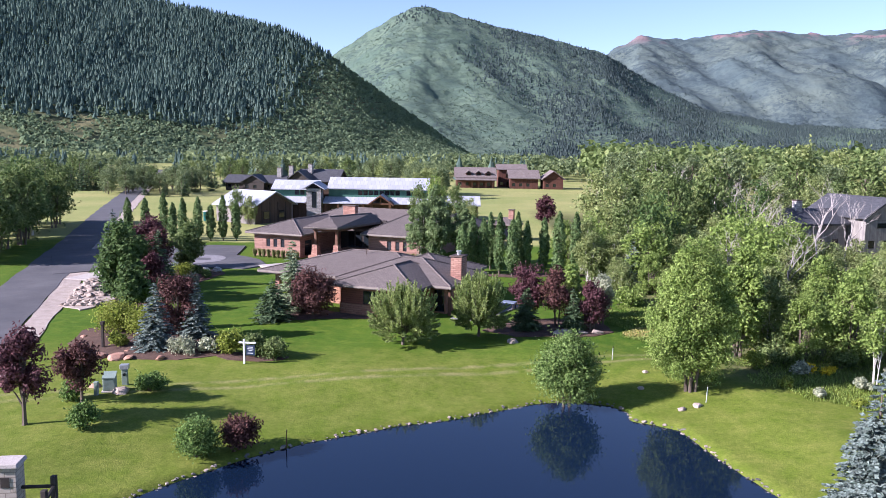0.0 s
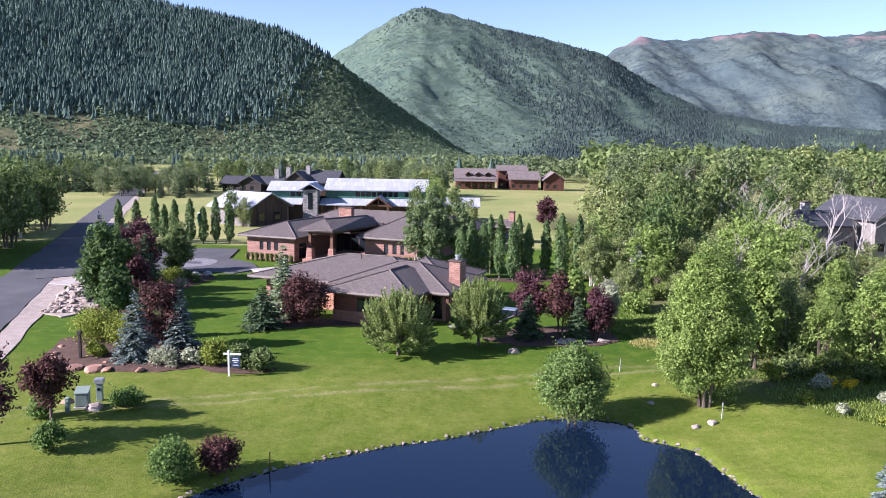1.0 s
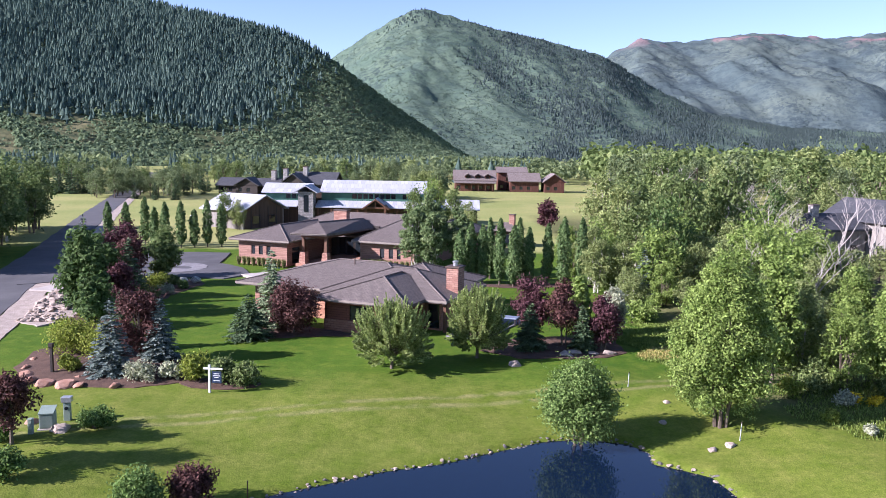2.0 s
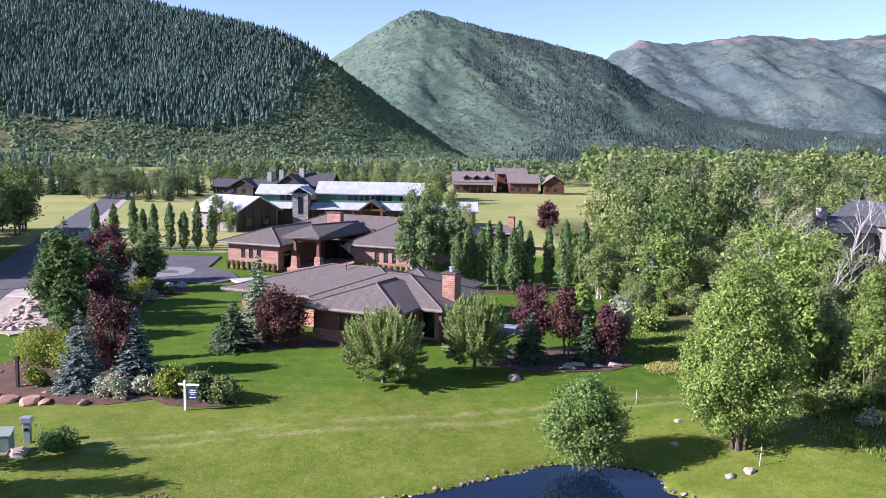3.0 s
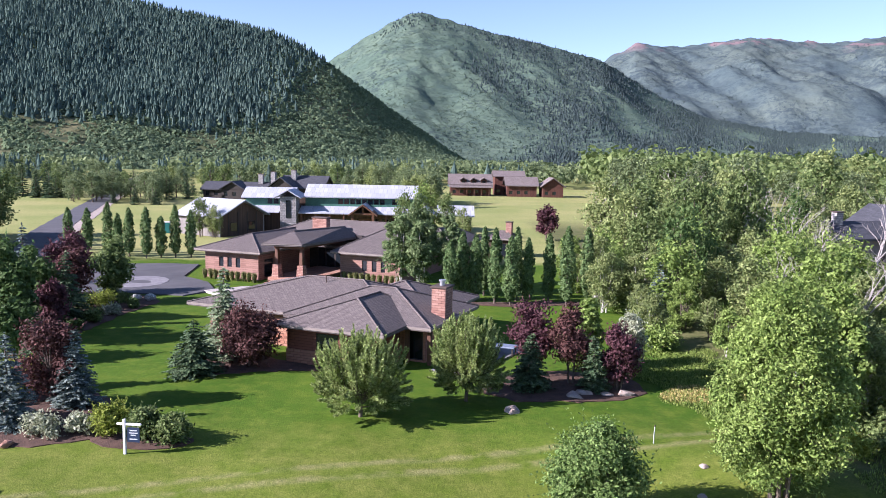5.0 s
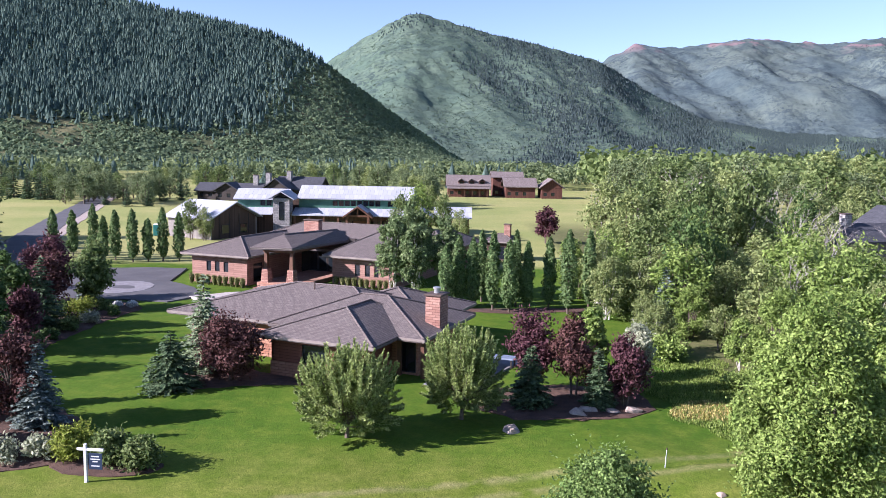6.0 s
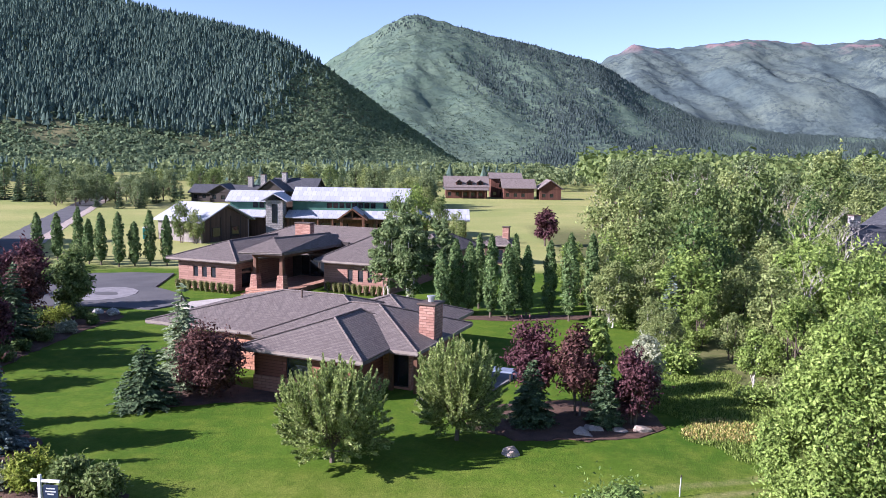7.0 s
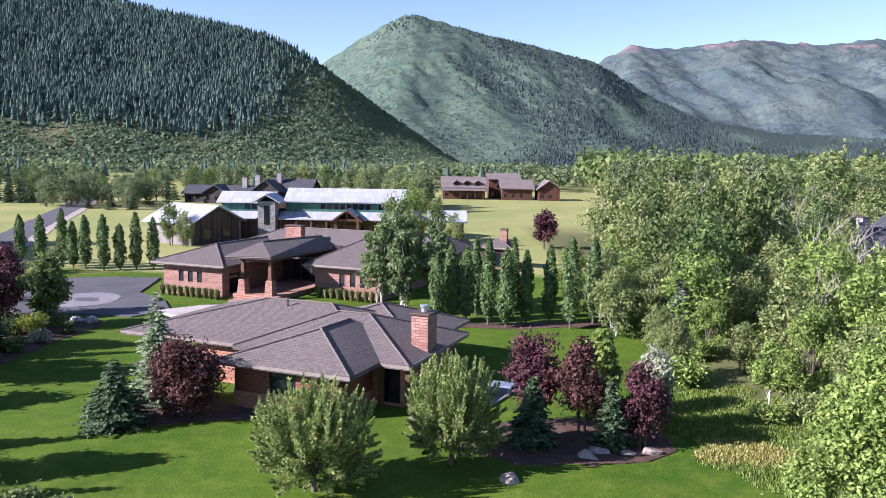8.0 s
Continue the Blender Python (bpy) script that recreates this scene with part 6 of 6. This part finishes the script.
patch("garden_bed", [(-40, 111.0), (-44, 106.5), (-41, 98), (-38.5, 89), (-36.5, 82), (-32.5, 77), (-30.8, 79.5), (-32, 88), (-31.5, 97), (-30.2, 104.5), (-32, 108.2)], 0.05, M_MULCH, "long mulched shrub border beside the road", "garden bed", 0.2, ragged=0.25)
patch("rock_bed", [(-41.6, 82.5), (-38.2, 80.5), (-36.9, 84.5), (-38.5, 91.0), (-41.5, 98.5), (-45.6, 99.5), (-44.6, 92)], 0.13, M_GRAVEL, "bed of pale cobbles beside the road", "rock bed", 0.04, ragged=0.2)
patch("patio", [(-0.6, 79.4), (1.6, 78.6), (4.0, 80.6), (7.4, 86.5), (4.6, 88.4)], 0.10, M_COBBLE, "grey stone patio behind the willows", "patio")
patch("pavement", [(-27.6, 111.5), (-22.0, 106.6), (-16.6, 108.8), (-13.6, 112.0), (-17.0, 116.6), (-24.0, 114.6)], 0.24, M_CONCRETE, "pale entrance walk to the porch", "pavement")
for k in range(150):
    a, b = rr.random(), rr.random()
    x, y = -41.2 + 3.9 * a - 4.0 * b, 82.4 + 15.5 * b
    boulder(x, y, rr.uniform(0.22, 0.55), TAN, "pale cobble in the roadside rock bed", "cobbles", -0.15)
for x, y, s in ((-32.0, 66.4, 0.6), (-31.2, 64.6, 0.75), (-30.2, 63.5, 0.8), (-28.9, 62.9, 0.9), (-27.3, 62.5, 0.95), (-26.2, 62.3, 0.6), (-23.6, 62.2, 0.6), (-28.6, 66.8, 0.5), (-26.9, 64.0, 0.5), (-32.6, 68.6, 0.5)):
    boulder(x, y, s, RED, "red sandstone edging boulder", "edging stones", 0.15)
for x, y, s in ((-26.6, 66.0, 0.55), (-31.4, 69.2, 0.5), (-29.7, 67.4, 0.45)):
    boulder(x, y, s, TAN)
boulder(5.05, 69.8, 0.75, TAN, "pale boulder at the edge of the shade")
for x, y, s in ((9.4, 73.1, 0.8), (10.4, 73.9, 0.75), (11.7, 73.6, 0.6), (13.2, 73.9, 0.7)):
    boulder(x, y, s, TAN, "pale boulder in the mulched bed")
boulder(-23.0, 53.2, 0.8, TAN, "flat tan boulder by the utility boxes")
boulder(-25.4, 54.5, 0.55, RED, "reddish boulder by the utility boxes")
boulder(-22.0, 54.9, 0.35, TAN, "small tan boulder by the utility boxes")
for x, y, s in ((14.7, 61.5, 0.33), (13.6, 58.4, 0.35), (15.4, 54.0, 0.4), (16.6, 54.4, 0.45)):
    boulder(x, y, s, TAN, "tan boulder on the grass by the pond")
# stones round the pond
for (ax, ay), (bx, by) in zip(SHORE[:18], SHORE[1:19]):
    n = int(math.hypot(bx - ax, by - ay) / 0.24)
    for k in range(n):
        f = (k + rr.random()) / n
        ob = boulder(ax + (bx - ax) * f + rr.uniform(-0.18, 0.2), ay + (by - ay) * f + rr.uniform(-0.14, 0.2), rr.uniform(0.07, 0.2), WET if rr.random() < 0.72 else TAN, "dark stone on the pond's edge", "shore stones", 0.2)
        ob.name = "shore_stone"

# estate sign
sx, sy = -16.69, 61.34
sign = thing("estate_sign", "white hanging sign post with a navy board", "sign", pose(sx, sy, gz(sx, sy), 0, 0, -6))
part("post", box(-0.07, 0.07, -0.07, 0.07, -0.4, 1.95, 0.012), M_WHITE, sign)
part("arm", box(-0.42, 0.95, -0.055, 0.055, 1.62, 1.74, 0.01), M_WHITE, sign)
board = part("board", box(0.16, 0.86, -0.02, 0.02, 0.68, 1.5, 0.006), M_NAVY, sign, "navy blue sign board")
for z, w in ((1.34, 0.4), (1.2, 0.5), (1.08, 0.3), (0.86, 0.44)):
    part("lettering", box(0.51 - w / 2, 0.51 + w / 2, -0.026, -0.0205, z - 0.028, z + 0.028), M_LIGHTDECAL, board, "pale line of small writing")
for x in (0.26, 0.76):
    part("hook", tube([(x, 0, 1.5), (x, 0, 1.62)], [0.012, 0.012], 5), M_PALESTEEL, sign)

# utility boxes
ux, uy = -24.0, 53.7
util = thing("utility_box", "sage green steel transformer box on a pad", "utility box", pose(ux, uy, gz(ux, uy), 0, 0, 12) @ Matrix.Diagonal((0.78, 0.78, 0.95, 1)))
part("pad", box(-0.62, 0.62, -0.62, 0.62, -0.15, 0.1, 0.01), M_CONCRETE, util)
part("body", box(-0.5, 0.5, -0.5, 0.5, 0.1, 1.05, 0.03), M_UTIL, util)
bm = bmesh.new(); shed_roof(bm, -0.55, 0.55, -0.56, 0.56, 1.08, 1.34, 0.06); part("lid", bm, M_UTIL, util, "sloping pale green lid")
part("door", box(-0.42, 0.42, -0.53, -0.502, 0.2, 0.95, 0.008), M_UTIL, util)
meter = thing("meter_pedestal", "pale grey-green meter pedestal with a bright cap", "utility box", pose(-23.6, 55.3, gz(-23.6, 55.3), 0, 0, 8))
part("body", box(-0.2, 0.2, -0.14, 0.14, -0.2, 1.15, 0.02), M_UTIL, meter)
part("head", box(-0.3, 0.3, -0.22, 0.22, 1.152, 1.5, 0.03), M_PALESTEEL, meter)
part("meter", tube([(0, -0.14, 0.8), (0, -0.25, 0.8)], [0.1, 0.1], 12), M_GLASS, meter)
bolx, boly = -24.5, 52.7
bollard = thing("junction_post", "short green junction post by the boulders", "utility box", pose(bolx, boly, gz(bolx, boly)))
part("body", box(-0.13, 0.13, -0.13, 0.13, -0.2, 0.85, 0.02), M_UTIL, bollard)
part("cap", box(-0.15, 0.15, -0.15, 0.15, 0.852, 0.92, 0.02), M_UTIL, bollard)

# garden post lamp
lamp = thing("bollard_lamp", "dark brown post lamp in the garden bed", "lamp", pose(-29.4, 65.1, gz(-29.4, 65.1) + 0.1))
part("post", box(-0.1, 0.1, -0.1, 0.1, -0.3, 2.0, 0.015), M_DARKWOOD, lamp)
part("head", box(-0.16, 0.16, -0.16, 0.16, 2.002, 2.3, 0.02), M_DARKWOOD, lamp)

# gate pillar and rail fence
gx, gy = -21.3, 36.2
pil = thing("gate_pillar", "square tan stone pillar with a pale cap and plaque", "pillar", pose(gx, gy, gz(gx, gy), 0, 0, 8))
part("shaft", box(-0.5, 0.5, -0.5, 0.5, -0.4, 2.7, 0.02), M_TANSTONE, pil)
part("cap", box(-0.64, 0.64, -0.64, 0.64, 2.702, 2.92, 0.04, 0.05), M_CONCRETE, pil, "pale stone cap")
part("plaque", box(-0.2, 0.2, -0.53, -0.502, 1.75, 2.25, 0.008), M_DARKWOOD, pil, "dark plaque with plain bars")
fence = thing("rail_fence", "dark brown timber post and rail fence", "fence", pose(gx, gy, gz(gx, gy), 0, 0, 0))
for px, py in ((2.0, 0.2), (2.35, -1.4), (2.7, -3.2)):
    part("fence_post", box(px - 0.12, px + 0.12, py - 0.12, py + 0.12, -0.6, 2.1, 0.015), M_DARKWOOD, fence)
for z in (0.85, 1.55):
    part("rail", tube([(0.52, 0.1, z), (1.95, 0.2, z + 0.04)], [0.09, 0.09], 6), M_DARKWOOD, fence)
    part("rail", tube([(2.02, 0.1, z + 0.04), (2.34, -1.3, z + 0.02)], [0.09, 0.09], 6), M_DARKWOOD, fence)
    part("rail", tube([(2.36, -1.5, z + 0.02), (2.69, -3.1, z)], [0.09, 0.09], 6), M_DARKWOOD, fence)

# survey stakes
for x, y, h in ((12.7, 64.5, 1.0), (17.4, 55.0, 1.1), (-10.4, 46.6, 1.1)):
    st = new("stake", None)
    st.matrix_basis = pose(x, y, gz(x, y), 2, 1, 20)
    tagged(st, "thin wooden marker stake in the grass", "stake", "marker stakes")
    part("shaft", box(-0.03, 0.03, -0.02, 0.02, -0.2, h, 0.004, 0.004), M_WHITE if x > 0 else M_TIMBER, st)
    part("tip", box(-0.032, 0.032, -0.022, 0.022, h + 0.001, h + 0.12, 0.004), M_FASCIA, st)

# patio table under a cover
tab = thing("patio_table", "covered patio table with a blue-grey cloth", "table", pose(5.2, 84.6, gz(5.2, 84.6) + 0.1, 0, 0, -22))
part("cover", box(-1.3, 1.3, -0.6, 0.6, 0.62, 0.76, 0.04), rough_mat("blue grey cover", (0.16, 0.2, 0.27), (0.22, 0.27, 0.34), 2, 20, 0.7), tab)
for x in (-1.1, 1.1):
    for y in (-0.45, 0.45):
        part("leg", box(x - 0.05, x + 0.05, y - 0.05, y + 0.05, 0.0, 0.62), M_DARKWOOD, tab)

# hedges of tufted grass under the windows
HM = pose(HX, HY, 0, 0, 0, HTURN)
tuft_rng = np.random.RandomState(31)


def tuft_mesh(h, w, n, leaf):
    a = tuft_rng.uniform(0, math.tau, n)
    r = w / 2 * tuft_rng.uniform(0, 1, n) ** 0.6
    base = np.column_stack([r * 0.5 * np.cos(a), r * 0.5 * np.sin(a), np.zeros(n)])
    tip = np.column_stack([r * 1.2 * np.cos(a), r * 1.2 * np.sin(a), h * tuft_rng.uniform(0.7, 1.1, n)])
    sd = np.column_stack([-np.sin(a), np.cos(a), np.zeros(n)]) * 0.05 * max(h, 0.6)
    mid = (base + tip) / 2 + np.array([0, 0, 0.08 * h])
    return quads_mesh("tuft", np.stack([base, mid + sd, tip, mid - sd], 1), leaf)


FEATHER = tuft_mesh(1.25, 0.7, 190, L_FEATHER)
for u0, n, v in ((-31.6, 10, 31.4), (-14.6, 10, 37.6)):
    for k in range(n):
        p = HM @ Vector((u0 + k * 0.85, v + 0.1 * math.sin(k * 2), 0))
        g = thing("feather_grass", "upright tuft of feather grass under the windows", "ornamental grass", pose(p.x, p.y, gz(p.x, p.y), 0, 0, 37 * k), "grass hedge")
        mpart("tuft", FEATHER, g)

# tall grass on the bank, dry patch, flowers
def grassfield(name, label, outline_f, n, h, leaf, seed, box_):
    rs = np.random.RandomState(seed)
    x, y = rs.uniform(box_[0], box_[1], n * 3), rs.uniform(box_[2], box_[3], n * 3)
    keep = np.array([outline_f(a, b) for a, b in zip(x, y)])
    x, y = x[keep][:n], y[keep][:n]
    n = len(x)
    z = ground_z(x, y)
    a = rs.uniform(0, math.tau, n)
    hh = h * rs.uniform(0.5, 1.2, n)
    base = np.column_stack([x, y, z - 0.03])
    lean = np.column_stack([np.cos(a), np.sin(a), np.zeros(n)]) * (hh * 0.35)[:, None]
    sd = np.column_stack([-np.sin(a), np.cos(a), np.zeros(n)]) * (0.018 + 0.016 * rs.uniform(0, 1, n))[:, None]
    mid = base + lean * 0.35 + np.column_stack([np.zeros(n), np.zeros(n), hh * 0.6])
    tip = base + lean + np.column_stack([np.zeros(n), np.zeros(n), hh])
    ob = mpart(name, quads_mesh(name, np.stack([base - sd * 0.5, mid - sd, tip, mid + sd], 1), leaf))
    return tagged(ob, label, "tall grass", kind="stuff")


def inside(x, y, cx, cy, rx, ry):
    return ((x - cx) / rx) ** 2 + ((y - cy) / ry) ** 2 + 0.35 * math.sin(x * 1.3) * math.sin(y * 1.1) < 1


grassfield("tall_grass", "tall green grass on the bank beside the thicket", lambda x, y: inside(x, y, 20.5, 78, 5.2, 9.5), 18000, 0.3, L_REED, 41, (13, 28, 64, 90))
grassfield("dry_grass", "patch of dry golden grass on the bank", lambda x, y: inside(x, y, 18.5, 74.0, 2.8, 2.0), 2600, 0.3, L_DRYREED, 42, (15, 23, 71, 77))
grassfield("tall_grass", "rough weeds below the thicket", lambda x, y: inside(x, y, 31, 60, 9, 8.5) and x > 21.5, 14000, 0.32, L_REED, 43, (21, 41, 50, 70))
for k, (x, y, s) in enumerate(((27.6, 61.6, 1.0), (28.5, 61.0, 0.9), (29.3, 61.8, 0.8))):
    shrub("flower_clump", "clump of bright yellow flowers on the bank", x, y, 0.9 * s, 1.3 * s, L_FLOWER, 400 + k, 8, 60, 0.13, category="flowers")
for k, (x, y, h, w, lf) in enumerate(((23.5, 62.5, 1.6, 2.4, L_YELLOW), (25.5, 63.4, 1.8, 2.6, L_GREEN), (26.4, 60.6, 1.2, 1.8, L_SAGE), (30.8, 63.5, 1.8, 2.8, L_GREEN), (33.4, 60.2, 1.3, 2.2, L_SAGE), (35.0, 62.5, 1.7, 2.6, L_GREEN),
                                        (24.0, 57.4, 0.8, 1.4, L_YELLOW), (25.4, 55.2, 0.7, 1.2, L_SAGE), (27.2, 53.0, 0.7, 1.3, L_YELLOW), (29.5, 57.0, 1.0, 1.8, L_SAGE), (31.5, 54.5, 1.2, 2.0, L_SAGE))):
    shrub("bank_shrub", "loose green shrub on the weedy bank", x, y, h, w, lf, 420 + k, 12, 80, 0.18, group="bank shrubs")
# understorey of the thicket
UNDER = [shrub("thicket_shrub", "dense undergrowth shrub beneath the cottonwoods", 400, -300 + 10 * k, 2.6, 3.6, lf, 440 + k, 16, 84, 0.19, z=0, group="undergrowth") for k, lf in enumerate((L_GREEN, L_OLIVE, L_BRIGHT, L_SAGE))]
for k in range(64):
    y = rr.uniform(64, 128)
    x = rr.uniform(18.0 + max(0, 92 - y) * 0.24, 30 + (y - 60) * 0.45)
    s = rr.uniform(0.6, 1.4)
    copy_thing(UNDER[rr.choice((0, 0, 1, 1, 2, 2, 3))], pose(x, y, gz(x, y) - 0.05, 0, 0, rr.uniform(0, 360)) @ Matrix.Diagonal((s, s, s * rr.uniform(0.7, 1.2), 1)))
for m_ in UNDER:
    for o in (*m_.children_recursive, m_):
        bpy.data.objects.remove(o)
